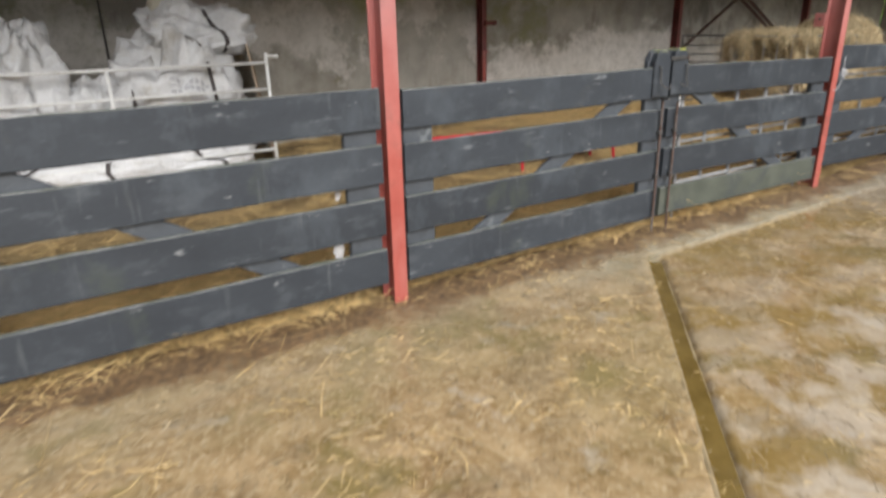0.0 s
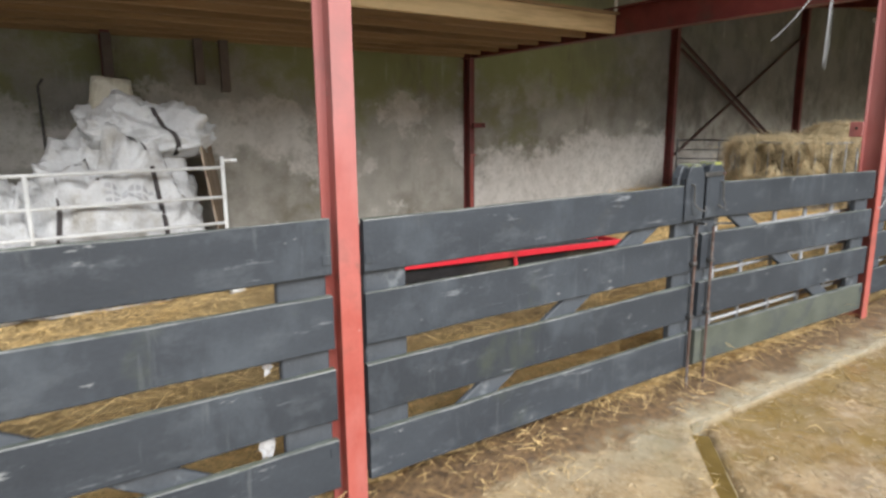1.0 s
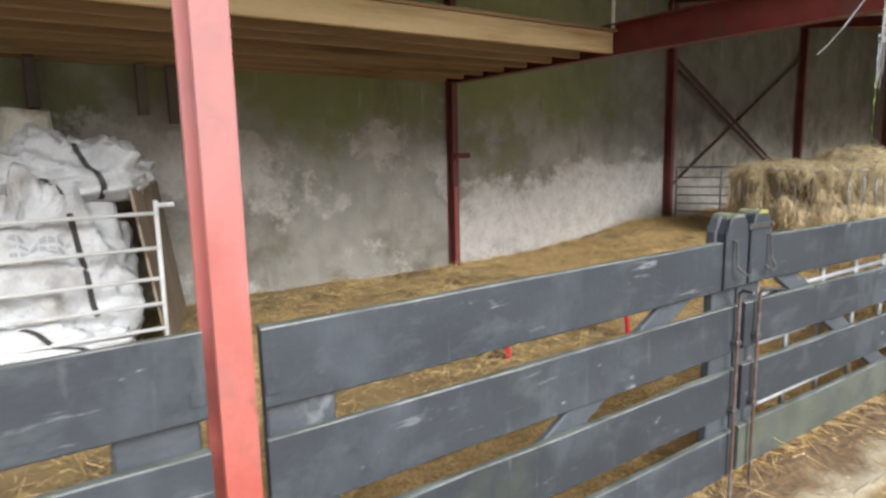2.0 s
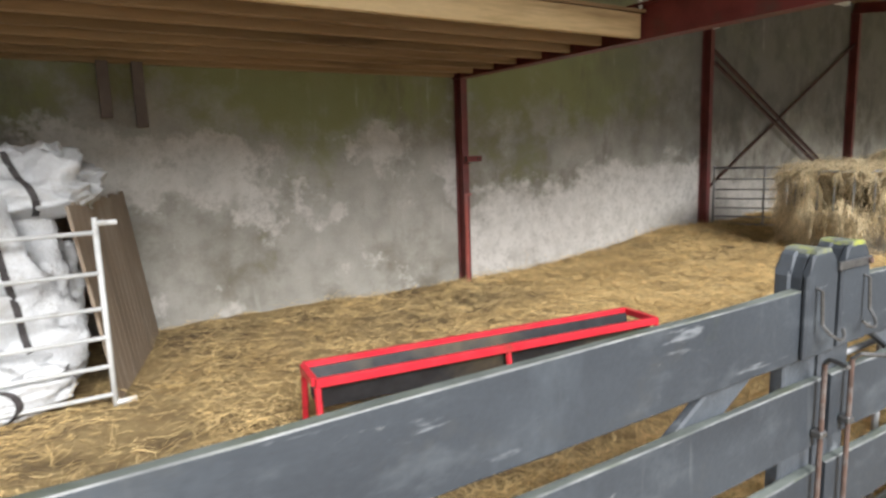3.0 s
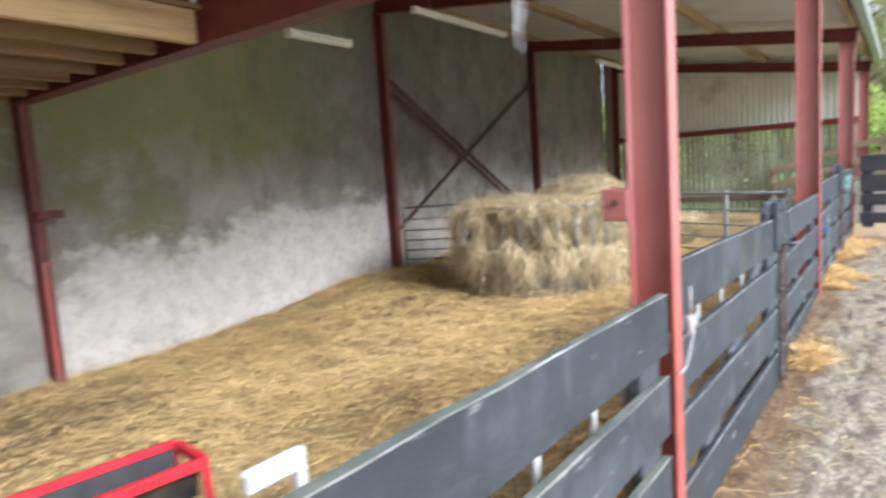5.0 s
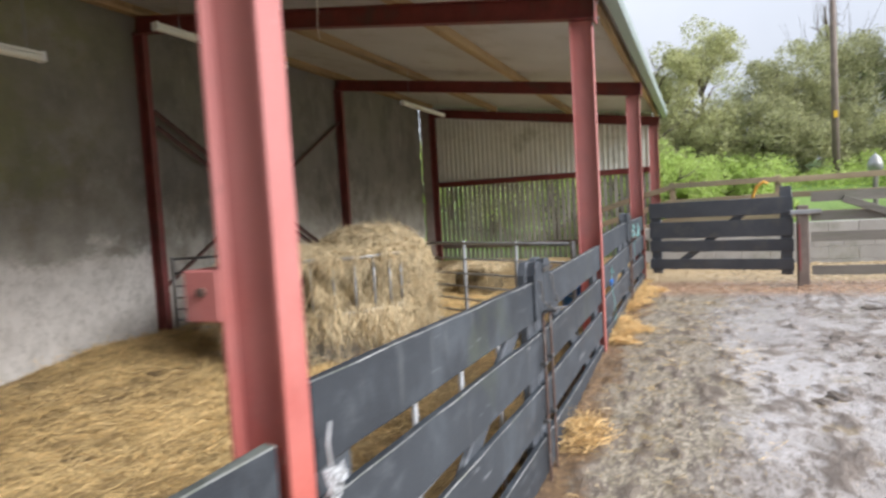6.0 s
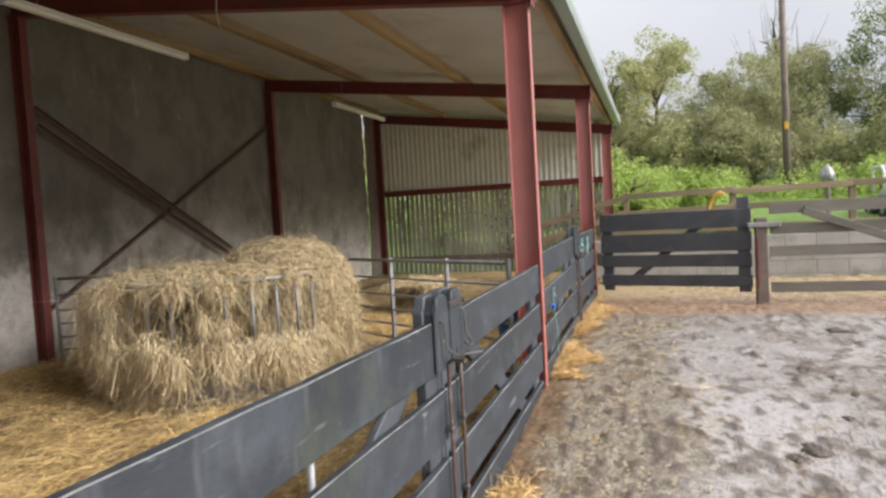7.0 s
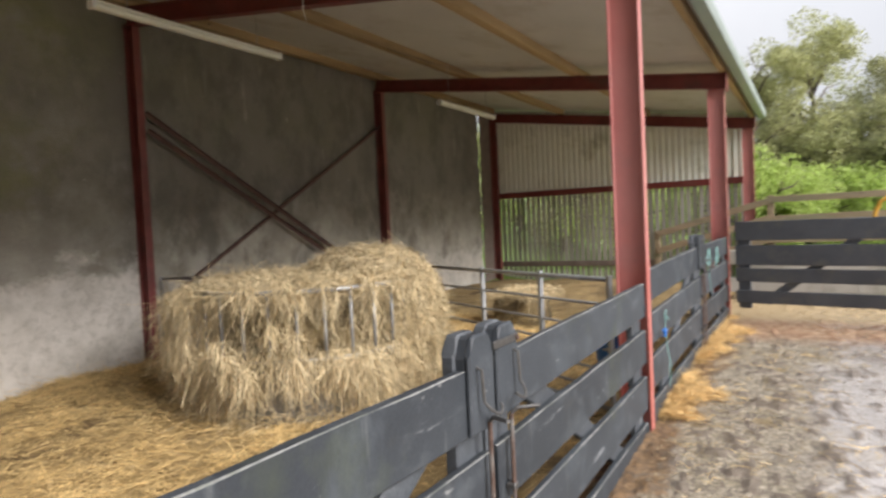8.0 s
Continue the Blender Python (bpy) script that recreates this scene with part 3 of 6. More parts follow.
def strands(name, P, D, length, width, material, parent=None, droop=0.0, seed=1, lift=0.0):
    """Many thin bent blades from P along D, as one mesh."""
    g = np.random.default_rng(seed)
    n = len(P)
    D = D / np.linalg.norm(D, axis=1, keepdims=True)
    ref = g.normal(size=(n, 3))
    S = np.cross(D, ref)
    S /= np.linalg.norm(S, axis=1, keepdims=True)
    length = np.asarray(length).reshape(-1, 1) * np.ones((n, 1))
    w = width * g.uniform(0.6, 1.3, (n, 1))
    bend = g.normal(size=(n, 3)) * 0.16 * length
    A = P
    B = P + D * length * 0.5 + bend
    C = P + D * length + np.array([[0, 0, -droop]]) * length + g.normal(size=(n, 3)) * 0.06 * length
    if lift:
        for Q in (B, C):
            Q[:, 2] = np.maximum(Q[:, 2], P[:, 2] - lift)
    V = np.stack([A - S * w, A + S * w, B - S * w, B + S * w, C - S * w * 0.5, C + S * w * 0.5], axis=1).reshape(-1, 3)
    b = np.arange(n).reshape(-1, 1) * 6
    F = np.concatenate([b + np.array([[0, 1, 3, 2]]), b + np.array([[2, 3, 5, 4]])]).tolist()
    me = bpy.data.meshes.new(name)
    me.from_pydata(V.tolist(), [], F)
    me.materials.append(material)
    ob = new(name, me)
    if parent is not None:
        ob.parent = parent
    return ob


# ---- plan ----
FENCE, WALL = 3.18, 8.80
POSTS = [-2.95, 1.728, 6.38, 11.08, 15.74, 20.4]
WALL_POSTS = [-2.9, 1.6, 6.40, 11.23, 15.88, 20.45]


def rafter_low(y):
    return 3.34 + (y - 3.2) * 0.144


def fbm(X, Y, s, seed=0, octaves=4):
    """Value noise in several octaves on arrays, about 0 to 1."""
    tab = np.random.default_rng(seed).uniform(0, 1, (256, 256))
    out, amp, tot = np.zeros_like(X, dtype=float), 1.0, 0.0
    for k in range(octaves):
        u, v = X * s + 17.3 * k, Y * s + 5.7 * k
        i, j = np.floor(u).astype(int), np.floor(v).astype(int)
        fu, fv = u - i, v - j
        fu, fv = fu * fu * (3 - 2 * fu), fv * fv * (3 - 2 * fv)
        a, b = tab[i % 256, j % 256], tab[(i + 1) % 256, j % 256]
        c, d = tab[i % 256, (j + 1) % 256], tab[(i + 1) % 256, (j + 1) % 256]
        out += amp * ((a * (1 - fu) + b * fu) * (1 - fv) + (c * (1 - fu) + d * fu) * fv)
        tot += amp
        amp, s = amp * 0.55, s * 2.03
    return out / tot


def lumps(X, Y):
    """Trodden lumps standing out of level slurry, 0 to about 1."""
    rough = -0.035 * sstep(1.2, 2.2, Y) + 0.10 * (fbm(X, Y, 0.7, 41, 2) - 0.5)
    a = np.maximum(fbm(X * 0.8, Y * 1.2, 4.5, 42) + rough - 0.635, 0) * 3.0
    b = np.maximum(fbm(X * 0.75, Y * 1.3, 10.0, 43, 2) + rough - 0.575, 0) * 1.8
    return np.minimum(a + b, 1.2)


def yard_z(X, Y):
    z = 0.34 * sstep(6.4, 11.2, X) + 0.06 * sstep(11.2, 16, X)
    far = np.clip((X - 17.0 - 4.5 * sstep(2.9, 3.4, Y) * sstep(9.2, 8.9, Y)) / 21.0, 0, 1.3)
    z = z + 2.25 * far + 0.0012 * np.clip(X - 45, 0, None)
    near = sstep(60, 20, np.abs(X)) * sstep(60, 20, np.abs(Y))
    # slab right of the drain lies lower than the strip along the gates
    side = (X - 3.56) * 0.72 - (Y - 2.8) * 0.70
    slab = sstep(0.0, 0.05, side) * sstep(2.84, 2.80, Y) * sstep(8.6, 7.0, X)
    z = z - 0.022 * slab
    groove = sstep(0.055, 0.035, np.abs(side - 0.03)) * sstep(2.86, 2.82, Y) * sstep(-6, -5, Y)
    z = z - 0.06 * groove
    mud = sstep(5.8, 7.6, X) * sstep(19, 17, X)
    z = z + near * (0.006 * wobble(X, Y, 2.2, 3) + (1 - mud) * 0.003 * wobble(X, Y, 23, 6)) + near * mud * 0.045 * lumps(X, Y)
    z = z - 0.25 * sstep(3.32, 3.5, Y) * sstep(8.85, 8.7, Y) * sstep(20.58, 20.45, X) * sstep(-3.05, -2.9, X)
    z = z + (0.02 - 0.03 * sstep(6.5, 8.5, X)) * sstep(2.85, 3.15, Y) * sstep(3.6, 3.3, Y) * (0.5 + 0.5 * wobble(X, Y, 6, 9))
    return z


def straw_z(X, Y):
    z = 0.07 + 0.27 * sstep(7.0, 10.5, X) + 0.06 * sstep(11, 13, X)
    z = z - 0.12 * sstep(3.55, 3.26, Y)
    return z + 0.035 * wobble(X, Y, 2.2, 11) + 0.02 * wobble(X, Y, 6.5, 12)


# ---- ground and shell ----
xs = np.unique(np.concatenate([-np.geomspace(0.6, 3000, 40), np.arange(-0.6, 7.6, 0.035), np.arange(7.6, 13, 0.025), np.arange(13, 24, 0.07), 24 + np.geomspace(0.1, 3000, 50)]))
ys = np.unique(np.concatenate([-np.geomspace(2.5, 3000, 50), np.arange(-2.5, 0, 0.05), np.arange(0, 3.6, 0.026), 3.6 + np.geomspace(0.1, 3000, 50)]))
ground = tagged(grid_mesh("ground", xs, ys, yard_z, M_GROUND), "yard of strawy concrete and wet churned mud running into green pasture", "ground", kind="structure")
gx, gy = np.meshgrid(xs, ys)
wet = ground.data.attributes.new("wet", "FLOAT", "POINT")
wet.data.foreach_set("value", (0.8 * sstep(0.3, -0.3, wobble(gx, gy, 17, 5)) + 0.5 * sstep(0.4, -0.4, wobble(gx, gy, 5, 4))).ravel().astype(np.float32))
lump_at = ground.data.attributes.new("lump", "FLOAT", "POINT")
lump_at.data.foreach_set("value", (sstep(0.02, 0.16, lumps(gx, gy)) * sstep(6.2, 7.6, gx) * sstep(18, 17, gx)).ravel().astype(np.float32))
floor = tagged(grid_mesh("floor", np.arange(-2.9, 20.45, 0.06), np.arange(3.24, 8.82, 0.06), straw_z, M_BEDDING), "trodden straw bedding over the shed floor", "floor", kind="structure")

bm = bmesh.new()
gr = random.Random(31)
ragged = [(19.80 + gr.uniform(-0.035, 0.03) - 0.03 * math.sin(k * 0.9), 4.4 - k * 0.078) for k in range(57)]
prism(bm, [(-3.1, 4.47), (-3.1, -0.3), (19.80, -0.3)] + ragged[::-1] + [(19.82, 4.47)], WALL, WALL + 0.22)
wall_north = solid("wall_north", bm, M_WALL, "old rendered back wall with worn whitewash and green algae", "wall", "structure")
bm = bmesh.new()
prism(bm, [(19.90, 4.47)] + [(19.90 + gr.uniform(-0.03, 0.035), 4.4 - k * 0.1) for k in range(46)] + [(19.9, -0.3), (20.65, -0.3), (20.65, 4.47)], WALL, WALL + 0.022)
wall_end_pier = solid("wall_end_pier", bm, M_POLE, "dark boarding beside a daylight slit at the wall end", "wall", "structure")
bm = bmesh.new()
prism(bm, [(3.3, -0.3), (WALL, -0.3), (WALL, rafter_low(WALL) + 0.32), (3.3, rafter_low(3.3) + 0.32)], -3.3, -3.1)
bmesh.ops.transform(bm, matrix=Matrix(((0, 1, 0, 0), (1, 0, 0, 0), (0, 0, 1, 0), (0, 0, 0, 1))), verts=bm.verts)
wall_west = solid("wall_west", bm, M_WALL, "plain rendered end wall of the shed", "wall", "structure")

# corrugated end wall
bm = bmesh.new()
prof = [(3.3 + i * 0.025, 0.009 * math.sin(i * 0.025 / 0.125 * 2 * math.pi)) for i in range(int(5.5 / 0.025) + 1)]
lo = [bm.verts.new((20.60 + d, y, 2.40)) for y, d in prof]
hi = [bm.verts.new((20.60 + d, y, rafter_low(y) + 0.325)) for y, d in prof]
lo2 = [bm.verts.new((20.603 + d, y, 2.40)) for y, d in prof]
hi2 = [bm.verts.new((20.603 + d, y, rafter_low(y) + 0.325)) for y, d in prof]
for a, b in ((lo, hi), (lo2, hi2)):
    for i in range(len(a) - 1):
        bm.faces.new((a[i], a[i + 1], b[i + 1], b[i]))
wall_east = solid("wall_east", bm, M_SHEET, "pale corrugated steel sheeting over the shed end", "wall", "structure", smooth=True)

# spaced boards under the end sheeting
slats = thing("slatted_wall", "weathered vertical boards with gaps under the sheeting", "wall", (20.56, 3.34, 0.2), kind="structure")
part("rail", boxed(-0.03, 0.03, 0.0, 5.44, 2.12, 2.25, bevel=0.006), M_MAROON, slats)
part("rail", boxed(-0.03, 0.03, 0.0, 5.44, 0.5, 0.62, bevel=0.006), M_POLE, slats)
slat_me = mesh_of("slat", boxed(0.031, 0.053, 0.0, 0.088, 0.0, 2.18, bevel=0.003), M_SLAT)
for k in range(43):
    piece("slat", slat_me, slats, pose(0, k * 0.127, 0.01 * math.sin(k * 2.7)))

# roof sheet with its lining
bm = bmesh.new()
box(bm, -3.3, 20.75, 3.02, WALL + 0.3, 0, 0.05)
for v in bm.verts:
    v.co.z += rafter_low(v.co.y) + 0.338
roof = solid("ceiling", bm, M_ROOF, "pale lined underside of the sloping shed roof", "ceiling", "structure")
bm = bmesh.new()
prism(bm, [(2.96, 3.58), (3.06, 3.55), (3.015, 3.69), (3.01, 3.74), (2.955, 3.73), (2.945, 3.65)], -3.3, 20.8)
bmesh.ops.transform(bm, matrix=Matrix(((0, 1, 0, 0), (1, 0, 0, 0), (0, 0, 1, 0), (0, 0, 0, 1))), verts=bm.verts)
gutter = solid("gutter", bm, M_GUTTER, "grey-green metal gutter along the eave", "gutter", "structure")
bm = boxed(-3.2, 20.6, 3.13, 3.20, 3.552, 3.665, bevel=0.006)
eave_board = solid("trim", bm, M_TIMBER, "timber eave board behind the gutter", "trim", "structure")


def i_section(bm, depth, width, flange, web, length):
    """A rolled steel section standing on its end: flanges face -y and +y."""
    d, w, f, t = depth / 2, width / 2, flange, web / 2
    o = [(-w, -d), (w, -d), (w, -d + f), (t, -d + f), (t, d - f), (w, d - f), (w, d), (-w, d), (-w, d - f), (-t, d - f), (-t, -d + f), (-w, -d + f)]
    a = [bm.verts.new((x, y, 0)) for x, y in o]
    b = [bm.verts.new((x, y, length)) for x, y in o]
    bm.faces.new(a[::-1])
    bm.faces.new(b)
    for i in range(12):
        j = (i + 1) % 12
        bm.faces.new((a[i], a[j], b[j], b[i]))


def steel_post(x, y, z0, z1, front, depth=0.155):
    t = thing("steel_post", "red-painted steel post with a worn foot" if front else "dark red steel post against the rendered wall", "post", (x, y, z0), group="front posts" if front else "wall posts")
    bm = bmesh.new()
    i_section(bm, depth, 0.089, 0.009, 0.008, z1 - z0)
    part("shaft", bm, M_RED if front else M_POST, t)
    part("cap_plate", boxed(-0.06, 0.06, -0.09, 0.09, z1 - z0, z1 - z0 + 0.012), M_MAROON, t)
    if front:
        bm = bmesh.new()
        tube(bm, [(-0.025, -depth / 2 - 0.012, z1 - z0 - 0.05), (-0.025, -depth / 2 + 0.002, z1 - z0 - 0.05)], 0.014, 6)
        part("bolt", bm, M_GALV, t)
    return t


for x in POSTS:
    g0 = float(yard_z(np.array([x]), np.array([3.0]))[0])
    deep = 0.203 if x > 10 else 0.158
    steel_post(x, 3.15 + deep / 2, g0 - 0.1, rafter_low(3.15 + deep / 2), True, deep)
for x in WALL_POSTS:
    steel_post(x, WALL - 0.082, 0.0, rafter_low(WALL - 0.1), False)

for x, xb in zip(POSTS, WALL_POSTS):
    L = math.hypot(WALL - 3.15, rafter_low(WALL) - rafter_low(3.15))
    t = thing("rafter", "dark red steel rafter under the roof", "rafter", (0, 0, 0), group="rafters")
    bm = bmesh.new()
    i_section(bm, 0.2, 0.105, 0.011, 0.009, L)
    up = math.degrees(math.atan(0.144))
    bmesh.ops.transform(bm, matrix=pose(x, 3.13, rafter_low(3.15) + 0.112, -90 + up, 0, 0), verts=bm.verts)
    for v in bm.verts:
        v.co.x += (xb - x) * (v.co.y - 3.15) / (WALL - 3.15)
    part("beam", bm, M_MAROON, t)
    part("end_plate", boxed(x - 0.075, x + 0.075, 3.115, 3.128, rafter_low(3.12) - 0.02, rafter_low(3.12) + 0.23, bevel=0.003), M_MAROON, t)
    for dz in (0.04, 0.17):
        part("bolt", tubed([(x + 0.04, 3.10, rafter_low(3.12) + dz), (x + 0.04, 3.116, rafter_low(3.12) + dz)], 0.012, 6), M_GALV, t)
for y in (5.12, 6.98, 8.70):
    for a, b in zip(POSTS, POSTS[1:]):
        s = 0.004 * (y - 3.2)
        zz = rafter_low(y) + 0.215
        solid("purlin", boxed(a + 0.003 + s, b - 0.003 + s, y - 0.06, y + 0.06, zz, zz + 0.118, bevel=0.006), M_TIMBER, "rough knotty timber purlin laid over the rafters", "purlin", group="purlins")

# loft: steel beam, joists and boards
t = thing("loft_beam", "dark red steel beam carrying the loft edge", "beam")
bm = bmesh.new()
i_section(bm, 0.30, 0.14, 0.014, 0.01, WALL - 3.36)
bmesh.ops.transform(bm, matrix=pose(6.40, 3.35, 2.73, -90, 0, 0), verts=bm.verts)
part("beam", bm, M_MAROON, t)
for i, y in enumerate(np.arange(5.92, 8.75, 0.40)):
    solid("joist", boxed(-2.9, 6.32 if i else 6.36, y, y + 0.055, 2.60, 2.80, bevel=0.006), M_LOFT_SHADE if i else M_LOFT, "sawn timber loft joist", "joist", group="loft joists")
loft = thing("loft_floor", "bare timber boards laid over the loft joists", "loft", kind="structure")
for i in range(19):
    y = 5.9 + i * 0.152
    part("board", boxed(-2.9, 6.42 + 0.02 * math.sin(i * 2.3), y, y + 0.146, 2.803, 2.83), M_LOFT_SHADE, loft)

# crossed braces on the wall
t = thing("wall_brace", "crossed steel angle braces on the wall", "brace")
for k, (xa, za, xb, zb) in enumerate(((11.33, 0.95, 15.9, 3.55), (11.33, 3.19, 15.9, 0.68), (11.33, 2.99, 15.3, 0.87))):
    y = WALL - 0.06 - 0.03 * k
    bm = bmesh.new()
    ln = math.hypot(xb - xa, zb - za)
    box(bm, 0, ln, -0.004, 0.004, -0.026, 0.026)
    box(bm, 0, ln, -0.035, -0.004, 0.018, 0.026)
    bmesh.ops.transform(bm, matrix=pose(xa, y, za, 0, -math.degrees(math.atan2(zb - za, xb - xa)), 0), verts=bm.verts)
    part("brace", bm, M_BRACE, t)

# drain water and the pale edge of the slab
bm = bmesh.new()
u0, u1 = 0.04, 6.0
q = [bm.verts.new((3.56 - u * 0.70 + w * 0.72 + 0.03, 2.8 - u * 0.72 - w * 0.70, -0.026)) for u, w in ((u0, -0.05), (u1, -0.05), (u1, 0.05), (u0, 0.05))]
bm.faces.new(q)
drain = solid("drain_channel", bm, mat("brown_water", (0.12, 0.078, 0.02), (0.20, 0.135, 0.038), 5, 0.2, bump=0.1), "shallow drain channel holding brown water", "drain", "structure")
gd = random.Random(12)
for k in range(17):
    for w0, w1, z1 in ((-0.064, -0.042, -0.002), (0.040, 0.058, -0.028)):
        u0 = 0.03 + k * 0.35
        bm = bmesh.new()
        box(bm, u0 + 0.004, u0 + 0.346, w0 + gd.uniform(-0.006, 0.006), w1, -0.06, z1 + gd.uniform(-0.002, 0.003), bevel=0.008)
        bmesh.ops.transform(bm, matrix=Matrix(((-0.70, 0.72, 0, 3.59), (-0.72, -0.70, 0, 2.8), (0, 0, 1, 0), (0, 0, 0, 1))), verts=bm.verts)
        part("drain_edge", bm, M_DRAIN, drain)
bm = bmesh.new()
for k in range(26):
    x = 3.58 + k * 0.19
    box(bm, x, x + 0.188, 2.824 + 0.006 * math.sin(k * 1.7), 2.842, -0.08, 0.002 + 0.003 * math.sin(k * 2.9), bevel=0.006)
kerb = solid("kerb", bm, mat("worn_concrete", (0.22, 0.19, 0.125), (0.34, 0.305, 0.225), 9, 0.85, stain=(0.19, 0.155, 0.08), stain_amt=0.5, stain_scale=3), "worn pale concrete edge of the strip along the gates", "kerb", "structure")

# ---- gates ----


def dome(w, h, r):
    """Outline of a stile with a flat-topped, chamfered head."""
    c = w * 0.31
    return [(-w / 2, 0), (w / 2, 0), (w / 2, h - r), (w / 2 - 0.006, h - r + 0.014), (c + 0.006, h - 0.010), (c - 0.008, h), (-c + 0.008, h), (-c - 0.006, h - 0.010), (-w / 2 + 0.006, h - r + 0.014), (-w / 2, h - r)]


def plank(length, height, thick, seed):
    """A sawn board along x, with slightly uneven edges."""
    bm = bmesh.new()
    n = 10
    g = random.Random(seed)
    rows = []
    for i in range(n + 1):
        x = length * i / n
        j = [g.uniform(-0.003, 0.003) for _ in range(4)]
        c = 0.006
        e = 0.0032 + g.uniform(-0.001, 0.001)
        rows.append([bm.verts.new(p) for p in (
            (x, -thick / 2, c + j[0]), (x, -thick / 2 + c, j[0]), (x, thick / 2, j[1]),
            (x, thick / 2, height + j[2]), (x, -thick / 2 + e, height + j[3]), (x, -thick / 2, height - e + j[3]))])
    for a, b in zip(rows, rows[1:]):
        for k in range(6):
            f = bm.faces.new((a[k], b[k], b[(k + 1) % 6], a[(k + 1) % 6]))
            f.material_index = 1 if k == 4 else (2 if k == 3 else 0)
    bm.faces.new(rows[0][::-1])
    bm.faces.new(rows[-1])
    return bm


def timber_gate(x_hinge, x_latch, y, rise_h, rise_l, label, bolt=True, seed=0):
    """A four-board field gate in the line of the front posts, hung at x_hinge and meeting its neighbour at x_latch."""
    s = 1 if x_latch > x_hinge else -1
    L = abs(x_latch - x_hinge)
    t = thing("timber_gate", label, "gate", (x_hinge, y, 0), group="front gates")
    tip = (rise_l - rise_h) / L

    def place(bm, lean=True):
        # from the gate's own frame (x from the hinge, z from the yard) into the thing's
        for v in bm.verts:
            v.co.z += rise_h + (tip * v.co.x if lean else 0)
            v.co.x *= s
        return bm

    for i in range(4):
        z = 0.125 + i * 0.305
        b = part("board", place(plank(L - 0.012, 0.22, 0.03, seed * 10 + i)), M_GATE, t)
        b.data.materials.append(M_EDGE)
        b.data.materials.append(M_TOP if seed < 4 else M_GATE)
        if i == 0 and seed == 3:
            b.data.materials[0] = M_ALGAE
            tagged(b, "bottom board greened by algae")
        for v in b.data.vertices:
            v.co.z += z
    bm = boxed(0.012, 0.21, 0.017, 0.06, 0.14, 1.235, bevel=0.006)
    part("hinge_stile", place(bm), M_STILE, t)
    for k, (y0, y1, w, top, z0) in enumerate(((0.017, 0.066, 0.178, 1.372, 0.10), (-0.036, -0.015, 0.170, 1.370, 1.05))):
        bm = bmesh.new()
        prism(bm, dome(w, top, 0.07), y0, y1)
        for v in bm.verts:
            v.co.x += L - w / 2 - 0.002
            v.co.z = max(v.co.z, z0)
        bmesh.ops.bevel(bm, geom=[e for e in bm.edges if abs(e.verts[0].co.y - e.verts[1].co.y) < 1e-6], offset=0.007, segments=1, affect="EDGES")
        part("latch_stile" if k < 1 else "cheek", place(bm), M_STILE if k < 1 else M_GATE, t)
    bm = bmesh.new()
    prism(bm, dome(0.168, 1.367, 0.07), -0.0145, 0.0165)
    for v in bm.verts:
        v.co.x += L - 0.168 / 2 - 0.004
        v.co.z = max(v.co.z, 1.262)
    part("spacer", place(bm), M_GATE, t)
    if seed in (2, 3):
        bm = bmesh.new()
        prism(bm, [(L - 0.136, 1.366), (L - 0.044, 1.366), (L - 0.052, 1.378), (L - 0.075, 1.382), (L - 0.11, 1.381), (L - 0.128, 1.377)], -0.034, 0.064)
        part("moss", place(bm), M_MOSS, t, "green moss on the stile head")
    ax, az, bx, bz = 0.30, 0.16, L - 0.22, 1.16
    ln = math.hypot(bx - ax, bz - az)
    bm = boxed(0, ln, 0.017, 0.05, -0.055, 0.055, bevel=0.006)
    bmesh.ops.transform(bm, matrix=pose(ax, 0, az, 0, -math.degrees(math.atan2(bz - az, bx - ax)), 0), verts=bm.verts)
    part("brace", place(bm), M_STILE, t)
    # hook, hinge straps and drop bolt
    bm = bmesh.new()
    hx = L - 0.13
    tube(bm, [(hx, -0.03, 1.27), (hx, -0.055, 1.26), (hx, -0.06, 1.16)] + [(hx + 0.045 - 0.045 * math.cos(a), -0.06 - 0.035 * math.sin(a), 1.16 - 0.045 * math.sin(a)) for a in np.linspace(0.2, 2.6, 7)], 0.0055, 6)
    part("hook", place(bm), M_DULL, t, "dull steel hook")
    if bolt:
        bx0 = L - (0.06 if s > 0 else 0.085)
        bm = tubed([(bx0, -0.04, 1.03), (bx0, -0.04, -0.06)], 0.0085, 8)
        rod = part("drop_bolt", place(bm, False), M_RUST, t, "rusty drop bolt rod")
        bm = tubed([(bx0, -0.04, 1.03), (bx0 - 0.01, -0.06, 1.05), (bx0 - 0.05, -0.13, 1.055)], 0.0075, 6)
        part("handle", place(bm, False), M_DULL, rod)
        for z in (0.78, 0.45):
            part("keeper", place(boxed(bx0 - 0.018, bx0 + 0.018, -0.052, -0.016, z, z + 0.022, bevel=0.004)), M_DULL, t)
    for z in (0.30, 1.10):
        part("hinge", place(boxed(0.002, 0.04, -0.020, -0.0155, z - 0.02, z + 0.02, bevel=0.0015)), M_GATE, t)
    return t


MEET = [-0.6, 4.035, 8.735, 13.42]
RISE = [((0.02, 0.01), (0.015, 0.01)), ((0.0, 0.01), (-0.02, 0.015)), ((0.08, 0.035), (0.06, 0.04)), ((0.14, 0.18), (0.18, 0.18))]
for i, m in enumerate(MEET):
    a, b = POSTS[i] + 0.072, POSTS[i + 1] - 0.07
    for k, (h, l) in enumerate(((a, m - 0.012), (b, m + 0.012))):
        timber_gate(h, l, FENCE, RISE[i][k][0], RISE[i][k][1], "slate-painted four-board timber gate with diagonal brace, closed", True, i * 2 + k)


